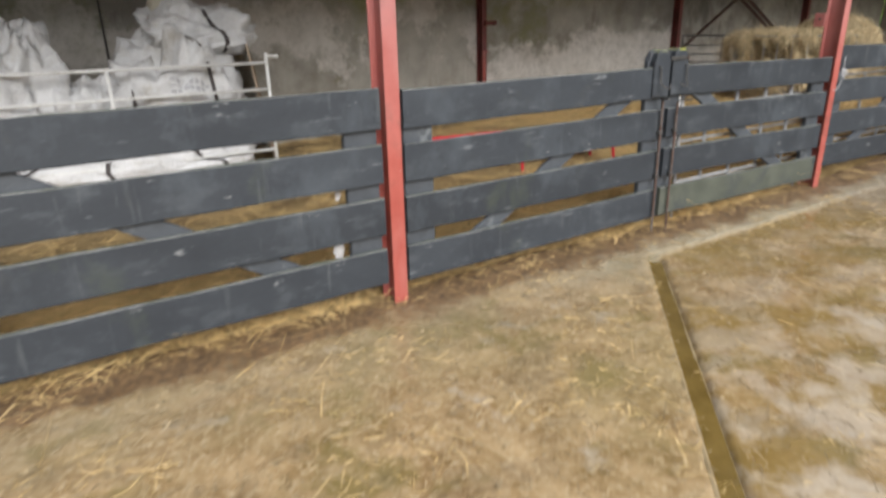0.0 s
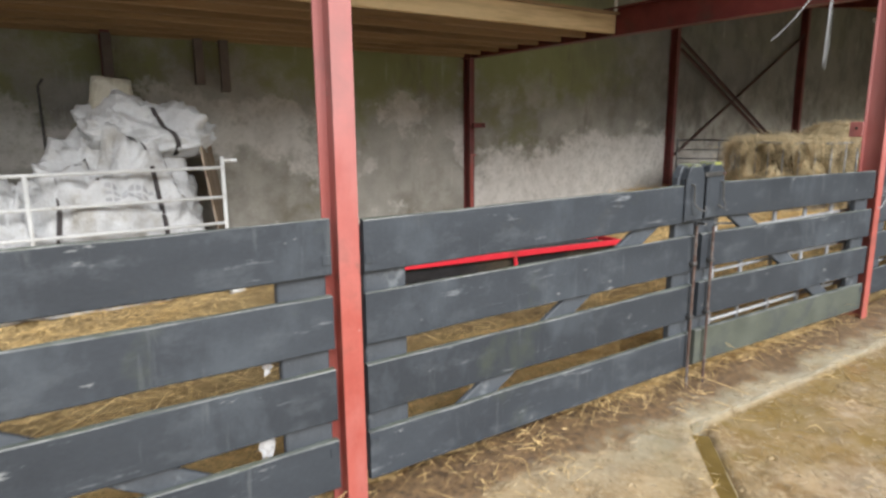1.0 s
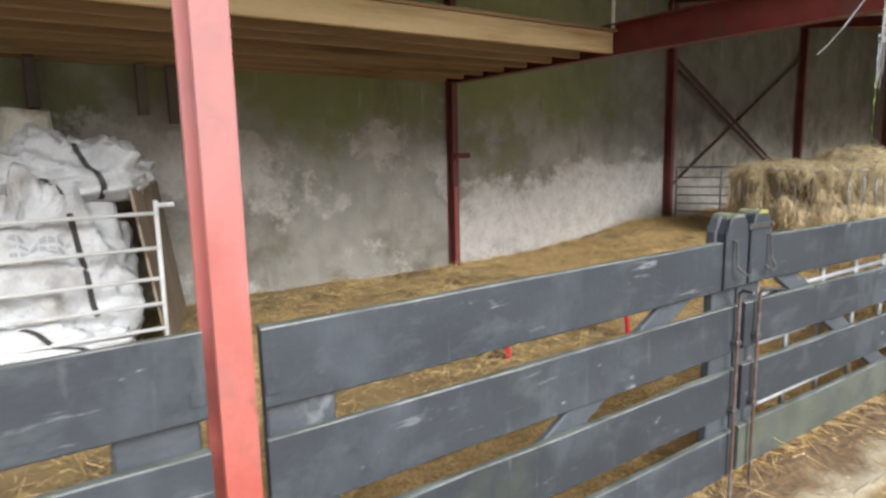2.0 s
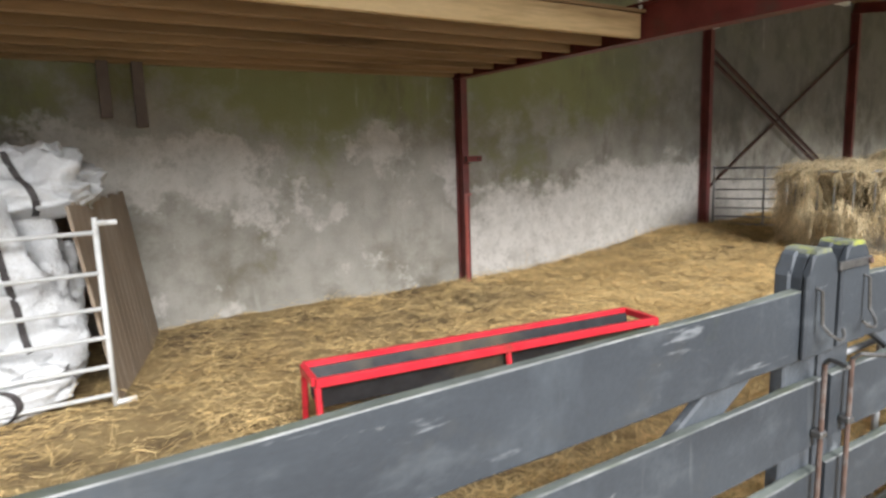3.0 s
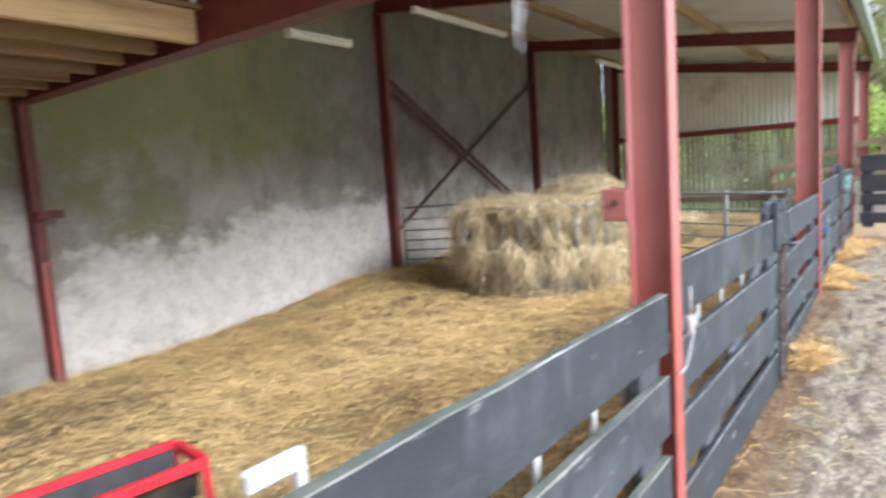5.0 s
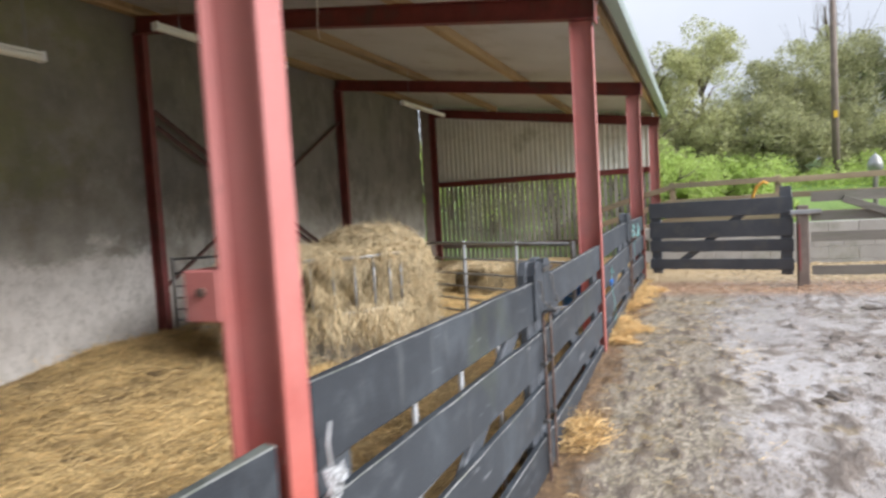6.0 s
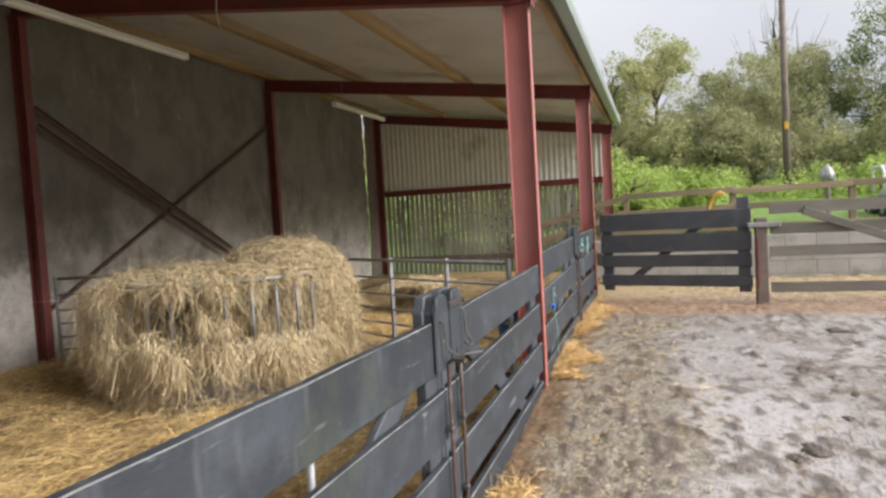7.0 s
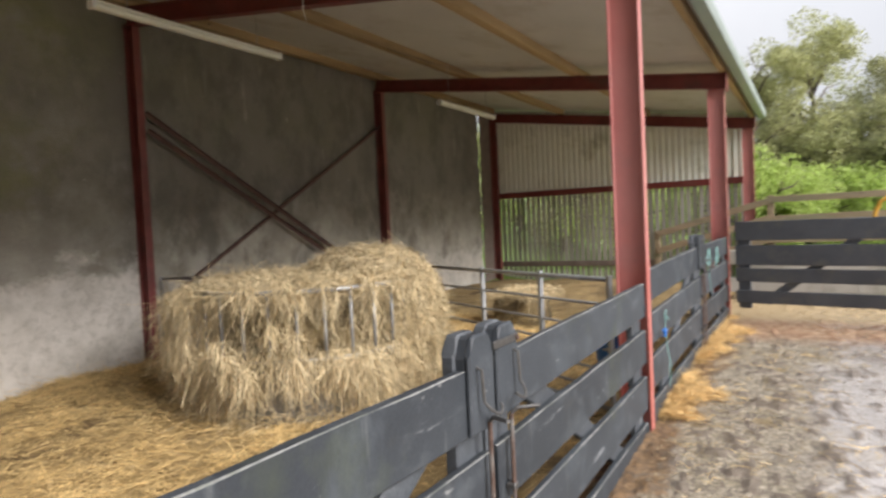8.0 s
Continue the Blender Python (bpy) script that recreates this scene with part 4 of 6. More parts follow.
for m, r in zip(MEET, (0.01, 0.015, 0.04, 0.18)):
    t = thing("gate_latch", "galvanised throw-over bar holding two gates together", "latch", (m, FENCE, r), group="gate latches")
    part("bar", boxed(-0.03, 0.17, -0.048, -0.038, 1.300, 1.326, bevel=0.002), M_DULL, t)
    part("pivot", tubed([(0.15, -0.056, 1.312), (0.15, -0.03, 1.312)], 0.010, 8), M_RUST, t)


def stock_hurdle(name, label, L, heights, x, y, z, rz, material, r=0.013, uprights=(0.0, 0.5, 1.0), stub=False):
    t = thing(name, label, "hurdle", (x, y, z), rz)
    for h in heights:
        part("rail", tubed([(0, 0, h), (L, 0, h)], r * 0.85, 8), material, t, smooth=True)
    for u in uprights:
        end = u in (0.0, 1.0)
        part("upright", tubed([(u * L, 0, 0.0 if end else heights[0]), (u * L, 0, heights[-1] + (0.1 if end else 0))], r, 8), material, t, smooth=True)
    if stub:
        part("peg", tubed([(L, 0, heights[-1] + 0.06), (L + 0.13, 0, heights[-1] + 0.06)], r, 8), material, t)
        part("peg", tubed([(L, 0, 0.06), (L + 0.13, 0, 0.06)], r, 8), material, t)
    return t


hurdle_white = stock_hurdle("stock_hurdle", "white-painted steel sheep hurdle standing before the sacks", 3.04, (0.12, 0.32, 0.52, 0.72, 0.96, 1.23), -0.80, 6.86, 0.03, 0.0, M_WHITE, 0.019, stub=True)
stock_hurdle("stock_hurdle", "galvanised sheep hurdle standing behind the timber gate", 1.84, (0.18, 0.30, 0.64, 0.90, 1.01), 4.42, 3.315, 0.02, 0.01, M_HURDLE, 0.015, (0, 0.18, 0.39, 0.62, 0.84, 1.0))
stock_hurdle("stock_hurdle", "galvanised sheep hurdle standing behind the timber gate", 1.68, (0.28, 0.38, 0.62, 0.80, 1.02), 6.74, 3.33, 0.02, 0.3, M_HURDLE, 0.013, (0, 0.36, 0.66, 1.0))


def bar_gate(x0, y0, x1, y1, z, label):
    L = math.hypot(x1 - x0, y1 - y0)
    t = thing("bar_gate", label, "gate", (x0, y0, z), math.degrees(math.atan2(y1 - y0, x1 - x0)), group="galvanised gates")
    for h in (0.10, 0.23, 0.37, 0.52, 0.67, 0.84, 1.02):
        part("rail", tubed([(0.02, 0, h), (L - 0.02, 0, h)], 0.018 if h in (0.1, 1.02) else 0.011, 8), M_GALV, t, smooth=True)
    for u in (0.0, 0.26, 0.55, 1.0):
        part("upright", boxed(u * L - 0.016, u * L + 0.016, -0.02, 0.02, 0.06, 1.05, bevel=0.004), M_GALV, t)
    return t


bar_gate(11.17, 3.44, 12.66, 6.0, 0.31, "galvanised tubular field gate penning the horse stall")
bar_gate(11.32, 8.60, 12.68, 6.1, 0.28, "galvanised tubular field gate set against the wall post")

# ---- ring feeder and bales ----
FX, FY, FR, FZ = 10.98, 6.10, 0.93, 0.30
feeder = thing("ring_feeder", "galvanised ring feeder overflowing with hay", "feeder", (FX, FY, FZ))
ring = [(FR * math.cos(a), FR * math.sin(a)) for a in np.linspace(0, 2 * math.pi, 49)]
for nm, h, r in (("rim", 1.02, 0.02), ("mid_rail", 0.5, 0.016)):
    bm = bmesh.new()
    tube(bm, [(x, y, h) for x, y in ring], r, 8, cap=False)
    part(nm, bm, M_GALV, feeder, smooth=True)
bm = bmesh.new()
for (xa, ya), (xb, yb) in zip(ring, ring[1:]):
    v = [bm.verts.new(p) for p in ((xa * 0.88, ya * 0.88, 0), (xb * 0.88, yb * 0.88, 0), (xb, yb, 0.5), (xa, ya, 0.5), (xa * 0.865, ya * 0.865, 0), (xb * 0.865, yb * 0.865, 0), (xb * 0.985, yb * 0.985, 0.5), (xa * 0.985, ya * 0.985, 0.5))]
    bm.faces.new((v[0], v[1], v[2], v[3]))
    bm.faces.new((v[7], v[6], v[5], v[4]))
    bm.faces.new((v[3], v[2], v[6], v[7]))
bmesh.ops.remove_doubles(bm, verts=bm.verts, dist=0.0005)
part("skirt", bm, M_GALV, feeder, "grey sheet-metal skirt")
for k in range(28):
    a = 2 * math.pi * k / 28
    part("bar", tubed([(FR * math.cos(a), FR * math.sin(a), 0.5), (FR * math.cos(a), FR * math.sin(a), 1.02)], 0.014, 6), M_GALV, feeder, smooth=True)


def hay_lump(bm, c, rx, ry, rz, seed, n=2.6, seg=40, rings=24):
    """A rounded heap: a super-ellipsoid broken up by noise."""
    grid = []
    for j in range(rings + 1):
        th = math.pi * j / rings - math.pi / 2
        row = []
        for i in range(seg):
            ph = 2 * math.pi * i / seg
            d = Vector((math.cos(th) * math.cos(ph), math.cos(th) * math.sin(ph), math.sin(th)))
            q = (abs(d.x) ** n + abs(d.y) ** n + abs(d.z) ** n) ** (-1 / n)
            p = d * q
            k = 1 + 0.10 * noise.noise(p * 2.3 + Vector((seed, 0, 0))) + 0.05 * noise.noise(p * 6 + Vector((0, seed, 0)))
            row.append(bm.verts.new((c[0] + rx * p.x * k, c[1] + ry * p.y * k, c[2] + rz * p.z * k)))
        grid.append(row)
    for j in range(rings):
        for i in range(seg):
            bm.faces.new((grid[j][i], grid[j][(i + 1) % seg], grid[j + 1][(i + 1) % seg], grid[j + 1][i]))


hay = thing("hay_heap", "loose hay filling the ring feeder and hanging out over its rim", "hay", (FX, FY, FZ), kind="stuff")
bm = bmesh.new()
hay_lump(bm, (0, 0, 0.49), 0.72, 0.72, 0.58, 1.0, n=4.0)
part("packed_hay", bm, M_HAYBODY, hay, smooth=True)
rg = np.random.default_rng(5)
n = 105000
ph = rg.uniform(0, 2 * math.pi, n)
hh = 1.1 * rg.uniform(0, 1, n) ** 0.9
clump = fbm(ph * 4.0, hh * 1.6, 1.6, 51, 3) + 0.55 * (fbm(ph * 9.0, hh * 3.0, 2.0, 52, 2) - 0.5)
clump = clump - 0.20 * sstep(1.45, 1.2, np.abs(np.angle(np.exp(1j * (ph + 1.95))))) * sstep(0.55, 0.62, hh) * sstep(1.02, 0.98, hh)
low = sstep(0.62, 0.42, hh)
bare = sstep(0.95, 0.45, np.abs(np.angle(np.exp(1j * (ph + 2.6))))) * sstep(0.44, 0.30, hh + 0.35 * (clump - 0.5))
keep = rg.uniform(0, 1, n) < np.where(hh > 0.57, 0.06 + 0.9 * sstep(0.53, 0.66, clump), 0.40 + 0.6 * sstep(0.38, 0.55, clump)) * (1 - 0.93 * bare)
ph, hh, clump, low = ph[keep], hh[keep], clump[keep], low[keep]
over = sstep(0.63, 0.70, clump)
rr = FR - 0.12 * sstep(0.55, 0.62, hh) * (1 - over) + over * rg.uniform(0.0, 0.09, len(ph)) + rg.uniform(-0.04, 0.03, len(ph)) - 0.15 + 0.17 * np.clip(hh / 0.5, 0, 1) + 0.13 * sstep(0.3, 0.6, hh) * sstep(1.12, 0.95, hh) * over + 0.08 * sstep(0.2, 0.5, hh) * low * (1 - 0.9 * sstep(1.4, 0.7, np.abs(np.angle(np.exp(1j * (ph - 2.6))))))
P = np.stack([rr * np.cos(ph), rr * np.sin(ph), hh], axis=1)
D = np.stack([0.05 * np.cos(ph), 0.05 * np.sin(ph), -0.8 + 0 * ph], axis=1) + rg.normal(size=P.shape) * 0.42
ln = rg.uniform(0.06, 0.24, len(P)) + np.where(rg.uniform(0, 1, len(P)) < 0.08, 0.18, 0.0)
strands("hanging_hay", P, D, ln, 0.0018, M_HAY, hay, 0.15, 6)
n = 20000
ph, rr = rg.uniform(0, 2 * math.pi, n), 0.93 * np.sqrt(rg.uniform(0, 1, n))
P = np.stack([rr * np.cos(ph), rr * np.sin(ph), 1.03 - 0.05 * rr ** 2 + 0.10 * (fbm(rr * np.cos(ph) + 3, rr * np.sin(ph) + 3, 2.5, 53, 3) - 0.4) + rg.uniform(-0.03, 0.05, n)], axis=1)
D = rg.normal(size=P.shape) * np.array([1, 1, 0.22])
strands("top_hay", P, D, rg.uniform(0.08, 0.28, n), 0.0018, M_HAY, hay, 0.12, 7)
n = 9000
ph, rr = rg.uniform(0, 2 * math.pi, n), FR - 0.14 + rg.exponential(0.07, n)
keep = rg.uniform(0, 1, n) > 0.85 * np.maximum(sstep(0.75, 0.35, np.abs(np.angle(np.exp(1j * (ph + 2.65))))), sstep(1.2, 0.6, np.abs(np.angle(np.exp(1j * (ph - 2.5))))))
ph, rr, n = ph[keep], rr[keep], int(keep.sum())
P = np.stack([rr * np.cos(ph), rr * np.sin(ph), 0.03 + 0.06 * np.exp(-np.abs(rr - FR + 0.1) / 0.12) * rg.uniform(0, 1, n)], axis=1)
D = rg.normal(size=P.shape) * np.array([1, 1, 0.25])
strands("spilt_hay", P, D, rg.uniform(0.08, 0.28, n), 0.0018, M_HAY, hay, 0.1, 8)

BX, BY, BZ, BR = 11.44, 5.76, 1.02, 0.56
bale = thing("round_bale", "loosened round hay bale slumped over the ring feeder edge", "bale", (BX, BY, BZ))
bm = bmesh.new()
hay_lump(bm, (0, 0, -0.08), BR * 0.95, BR * 1.05, BR + 0.02, 9.0, n=2.6)
hay_lump(bm, (0.08, -0.05, -0.52), BR * 0.9, BR * 0.95, 0.5, 13.0, n=3.2)
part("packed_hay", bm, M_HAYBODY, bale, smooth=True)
n = 34000
d = rg.normal(size=(n, 3))
d /= np.linalg.norm(d, axis=1, keepdims=True)
q = (np.abs(d) ** 2.6).sum(1) ** (-1 / 2.6)
P = d * q[:, None] * np.array([BR, BR * 1.10, BR]) * rg.uniform(0.97, 1.06, (n, 1))
side = rg.uniform(0, 1, n) < 0.4
P[side, 2] = rg.uniform(-0.95, 0.0, int(side.sum()))
P[side, :2] = (d[side, :2] / np.linalg.norm(d[side, :2], axis=1, keepdims=True)) * BR * rg.uniform(0.92, 1.06, (int(side.sum()), 1)) + np.array([0.06, -0.04])
D = np.cross(d, rg.normal(size=(n, 3))) + d * 0.25 + np.array([0, 0, -0.45])
strands("loose_hay", P, D, rg.uniform(0.08, 0.28, n), 0.0018, M_HAY, bale, 0.2, 9)

# ---- loose straw ----
rg = np.random.default_rng(21)


def lying(n, x0, x1, y0, y1, zf, spread=0.22, up=0.01):
    P = np.stack([rg.uniform(x0, x1, n), rg.uniform(y0, y1, n), np.zeros(n)], axis=1)
    P[:, 2] = zf(P[:, 0], P[:, 1]) + up + rg.uniform(0, 0.02, n)
    D = rg.normal(size=(n, 3)) * np.array([1, 1, spread])
    return P, D


P, D = lying(265000, -1.6, 15.0, 3.28, 8.75, straw_z, 0.15)
thick = 0.35 + 0.65 * sstep(0.40, 0.60, fbm(P[:, 0], P[:, 1], 1.3, 63, 3))
# more pale strands by the gates and eastwards, imitating the brighter light there
bright_cover = np.maximum(0.42 + 0.55 * sstep(5.4, 7.6, P[:, 0]), 0.9 * sstep(4.6, 4.0, P[:, 1]))
keep = rg.uniform(0, 1, len(P)) < thick * bright_cover
P, D = P[keep], D[keep]
Q, E = lying(62000, -1.6, 6.4, 3.28, 4.4, straw_z, 0.15, 0.02)
P, D = np.concatenate([P, Q]), np.concatenate([D, E])
bed = tagged(strands("straw_bedding", P, D, 0.05 + rg.exponential(0.07, len(P)), 0.0015, M_STRAW, None, 0.0, 22, 0.02), "loose golden straw strewn over the shed floor", "straw", kind="stuff")
P1, D1 = lying(6500, -0.5, 6.5, 0.0, 3.1, yard_z, 0.04, 0.002)
keep = rg.uniform(0, 1, len(P1)) < 1 - 0.8 * sstep(0.0, 0.2, (P1[:, 0] - 3.56) * 0.72 - (P1[:, 1] - 2.8) * 0.70)
P1, D1 = P1[keep], D1[keep]
P2, D2 = lying(900, -0.5, 8.0, 2.98, 3.3, yard_z, 0.15, 0.01)
P3, D3 = lying(1500, 6, 14, 1.9, 3.1, yard_z, 0.08, 0.004)


def heap_z(X, Y):
    return yard_z(X, Y) + 0.16 * np.maximum(fbm(X, Y, 1.6, 55, 2) - 0.42, 0) * sstep(2.75, 3.1, Y)


P4, D4 = lying(30000, 11.3, 15.6, 2.65, 3.25, heap_z, 0.3, 0.01)
edge = 3.12 - 1.15 * np.clip(fbm(P4[:, 0], 0 * P4[:, 0], 1.1, 57, 3) - 0.40, 0, 0.35) + 0.22 * (fbm(P4[:, 0], P4[:, 1], 7.0, 58, 2) - 0.5)
keep = (P4[:, 1] > edge) & (rg.uniform(0, 1, len(P4)) < 0.25 + 0.75 * sstep(0.0, 0.15, P4[:, 1] - edge))
P4, D4 = P4[keep], D4[keep]
tagged(strands("straw_heap", P4, D4, rg.uniform(0.03, 0.13, len(P4)), 0.0017, M_HEAP, None, 0.0, 27, 0.01), "orange-gold straw heaped along the gate foot", "straw", kind="stuff")
P5, D5 = lying(900, 8.95, 9.45, 2.85, 3.14, yard_z, 0.45, 0.01)
P5 = P5 + rg.normal(size=P5.shape) * np.array([0.03, 0.02, 0.0])
keep = np.hypot((P5[:, 0] - 9.18) / 0.24, (P5[:, 1] - 3.06) / 0.16) < 1
P5[:, 2] += 0.09 * np.clip(1 - np.hypot((P5[:, 0] - 9.18) / 0.24, (P5[:, 1] - 3.06) / 0.16), 0, 1) * rg.uniform(0, 1, len(P5))
tagged(strands("straw_tuft", P5[keep], D5[keep], rg.uniform(0.05, 0.2, int(keep.sum())), 0.0018, M_HEAP, None, 0.0, 28, 0.02), "loose tuft of golden straw pushed out under the gate", "straw", kind="stuff")
P, D = np.concatenate([P1, P2, P3]), np.concatenate([D1, D2, D3])
P, D = P[(wobble(P[:, 0], P[:, 1], 5, 33) > 0.0) | (P[:, 1] > 3.1)], D[(wobble(P[:, 0], P[:, 1], 5, 33) > 0.0) | (P[:, 1] > 3.1)]
litter = tagged(strands("straw_litter", P, D, 0.03 + rg.exponential(0.05, len(P)), 0.0013, M_STRAW, None, 0.0, 23, 0.01), "straw litter trodden into the yard along the gates", "straw", kind="stuff")

P, D = lying(16000, -0.6, 7.0, -0.8, 2.95, yard_z, 0.03, 0.001)
chaff = tagged(strands("chaff", P, D, 0.012 + rg.exponential(0.025, len(P)), 0.0017, M_CHAFF, None, 0.0, 24, 0.005), "fine chaff and straw bits trodden flat on the wet concrete", "chaff", kind="stuff")

P, D = lying(5000, 7.0, 14.0, 1.2, 3.05, yard_z, 0.06, 0.002)
keep = rg.uniform(0, 1, len(P)) < (sstep(1.2, 2.7, P[:, 1]) * 0.7 + 0.06) * sstep(0.42, 0.58, fbm(P[:, 0], P[:, 1], 2.2, 61, 3))
chaff2 = tagged(strands("chaff", P[keep], D[keep], 0.012 + rg.exponential(0.022, int(keep.sum())), 0.0026, M_CHAFF, None, 0.0, 26, 0.005), "gritty chaff and straw bits trodden into the mud", "chaff", kind="stuff")

# ---- trough ----
tr = thing("feed_trough", "long feed trough, bright red angle-iron frame with a dark tub", "trough", (3.17, 5.58, 0.09), -7.0)
TL, TW, TH = 2.5, 0.33, 0.37
for y in (-TW / 2, TW / 2):
    part("side_rail", boxed(0, TL, y - 0.02, y + 0.02, TH - 0.03, TH + 0.02, bevel=0.004), M_TROUGH, tr)
for x in (0.0, TL):
    part("end_rail", boxed(x - 0.02, x + 0.02, -TW / 2 + 0.02, TW / 2 - 0.02, TH - 0.03, TH + 0.018, bevel=0.004), M_TROUGH, tr)
for x in (0.01, TL / 2, TL - 0.01):
    for y in (-1, 1):
        part("leg", tubed([(x, y * TW / 2, TH - 0.03), (x, y * (TW / 2 + 0.05), -0.02)], 0.02, 6), M_TROUGH, tr)
bm = bmesh.new()
prof = [(-0.14, TH - 0.01), (-0.10, TH - 0.18), (0.10, TH - 0.18), (0.14, TH - 0.01), (0.125, TH - 0.01), (0.09, TH - 0.165), (-0.09, TH - 0.165), (-0.125, TH - 0.01)]
a = [bm.verts.new((0.03, y, z)) for y, z in prof]
b = [bm.verts.new((TL - 0.03, y, z)) for y, z in prof]
bm.faces.new(a)
bm.faces.new(b)
for i in range(8):
    bm.faces.new((a[i], a[(i + 1) % 8], b[(i + 1) % 8], b[i]))
part("tub", bm, M_BLACK, tr, "dark plastic tub")
bm = bmesh.new()
n = 40
rows = [[bm.verts.new((0.04 + (TL - 0.08) * i / n, y, TH - 0.125 + 0.012 * noise.noise(Vector((i * 0.7, y * 9, 0))))) for y in (-0.106, -0.06, -0.02, 0.03, 0.07, 0.106)] for i in range(n + 1)]
for r0, r1 in zip(rows, rows[1:]):
    for i in range(5):
        bm.faces.new((r0[i], r0[i + 1], r1[i + 1], r1[i]))
part("feed_residue", bm, mat("brown_feed", (0.17, 0.13, 0.10), (0.28, 0.22, 0.165), 14, 0.9, bump=0.9, fine=80), tr, "brown trodden feed left in the tub", smooth=True)

# ---- strip lamps ----


def strip_lamp(x0, x1, y, z):
    t = thing("strip_lamp", "unlit cream fluorescent strip lamp under the roof", "lamp", ((x0 + x1) / 2, y, z), group="strip lamps")
    h = (x1 - x0) / 2
    part("diffuser", boxed(-h, h, -0.036, 0.036, 0.02, 0.066, bevel=0.014), M_LAMP, t)
    part("base", boxed(-h, h, -0.03, 0.03, 0.068, 0.085), M_LAMP, t)
    for s in (-1, 1):
        part("end_cap", boxed(s * h - 0.015, s * h + 0.015, -0.04, 0.04, 0.016, 0.09, bevel=0.006), M_WHITE, t)
        top = rafter_low(y) + 0.338 - z
        part("hanger", tubed([(s * h * 0.7, 0, 0.085), (s * h * 0.7, 0, top)], 0.004, 5), M_GALV, t)


strip_lamp(7.68, 8.38, 6.62, 2.93)
strip_lamp(9.64, 11.56, 6.82, 3.49)
strip_lamp(14.74, 16.52, 6.82, 3.49)

# ---- sacks and boards at the loft end ----


def bulk_sack(x, y, z, sx, sy, sz, seed, label, rz=0.0, lean=0.0, straps=2, prints=0, peak=None, dents=()):
    """A slumped woven bulk sack: rounded box with folds, and its lifting straps."""
    t = thing("bulk_sack", label, "sack", (x, y, z), rz, group="sacks")
    bm = bmesh.new()
    seg, rings = 110, 76
    off = Vector((seed * 3.1, seed * 1.7, 0))

    def skin(ph, th):
        d = Vector((math.cos(th) * math.cos(ph), math.cos(th) * math.sin(ph), math.sin(th)))
        n = 5.0
        p = d * (abs(d.x) ** n + abs(d.y) ** n + abs(d.z) ** n) ** (-1 / n)
        k = 1 + 0.16 * noise.noise(p * 1.3 + off) - 0.22 * abs(noise.noise(p * 2.2 + off)) - 0.10 * abs(noise.noise(Vector((p.x * 6, p.y * 6, p.z * 4)) + off)) - 0.04 * abs(noise.noise(p * 13 - off)) + 0.02 * noise.noise(p * 14 + off) + 0.13 * noise.noise(p * 1.7 + off, noise_basis="VORONOI_F1") + 0.06 * noise.noise(p * 3.6 - off, noise_basis="VORONOI_F1") + 0.07
        u = (p.z + 1) / 2
        bulge = 1 + 0.10 * math.sin(math.pi * u) - 0.18 * max(u - 0.75, 0)
        zz = sz * max(u + (k - 1) * 0.9 * u, 0.0)
        tuck = 1.0
        for a, h, w, deep in dents:
            da = math.atan2(math.sin(ph - a), math.cos(ph - a))
            tuck -= deep * math.exp(-(da / w) ** 2 - ((u - h) / (w * 0.6)) ** 2)
        if peak:
            cx, hp, w = peak
            zz += hp * math.exp(-((p.x - cx) / w) ** 2 - (p.y / (w * 1.6)) ** 2) * max(u - 0.45, 0) * 1.8 * (1 + 0.25 * noise.noise(Vector((ph * 3, u * 4, seed))))
        tuck *= 1 - 0.045 * abs(math.sin(ph * 5 + 3 * noise.noise(p * 1.5 + off))) * smooth01(0.55, 0.95, u)
        return Vector((sx / 2 * p.x * k * bulge * tuck + lean * u, sy / 2 * p.y * k * bulge * tuck, zz))
    grid = [[bm.verts.new(skin(2 * math.pi * i / seg, math.pi * j / rings - math.pi / 2)) for i in range(seg)] for j in range(rings + 1)]
    for j in range(rings):
        for i in range(seg):
            bm.faces.new((grid[j][i], grid[j][(i + 1) % seg], grid[j + 1][(i + 1) % seg], grid[j + 1][i]))
    bmesh.ops.remove_doubles(bm, verts=bm.verts, dist=0.0005)
    part("body", bm, M_BAG, t, smooth=True)
    g = random.Random(seed)
    if isinstance(straps, int):
        straps = [(-0.62 + 1.2 * k + g.uniform(-0.15, 0.15), g.choice((-0.5, 0.45))) for k in range(straps)]
    for at, turn in straps:
        ph = -math.pi / 2 + at
        pts = [skin(ph + turn * (q / 20) ** 2, -0.75 + 1.75 * q / 20) for q in range(21)]
        for _ in range(3):
            pts = [pts[0]] + [(pts[i - 1] + pts[i] * 2 + pts[i + 1]) / 4 for i in range(1, 20)] + [pts[-1]]
        bm = bmesh.new()
        d = Vector((-math.sin(ph), math.cos(ph), 0)) * 0.022
        o = Vector((math.cos(ph), math.sin(ph), 0.25)) * 0.03
        rows = [[bm.verts.new(p - d + o), bm.verts.new(p + d + o), bm.verts.new(p + d + o * 0.7), bm.verts.new(p - d + o * 0.7)] for p in pts]
        for r0, r1 in zip(rows, rows[1:]):
            for i in range(4):
                bm.faces.new((r0[i], r0[(i + 1) % 4], r1[(i + 1) % 4], r1[i]))
        part("strap", bm, M_STRAP, t, "dark webbing strap")
    for k in range(prints):
        bm = bmesh.new()
        z0 = 0.40 - 0.055 * k
        for i in range(7 - k):
            ph = -math.pi / 2 - 0.34 + i * 0.09
            q = [skin(ph + du, th) for du, th in ((0, z0), (0.07, z0), (0.07, z0 + 0.03), (0, z0 + 0.03))]
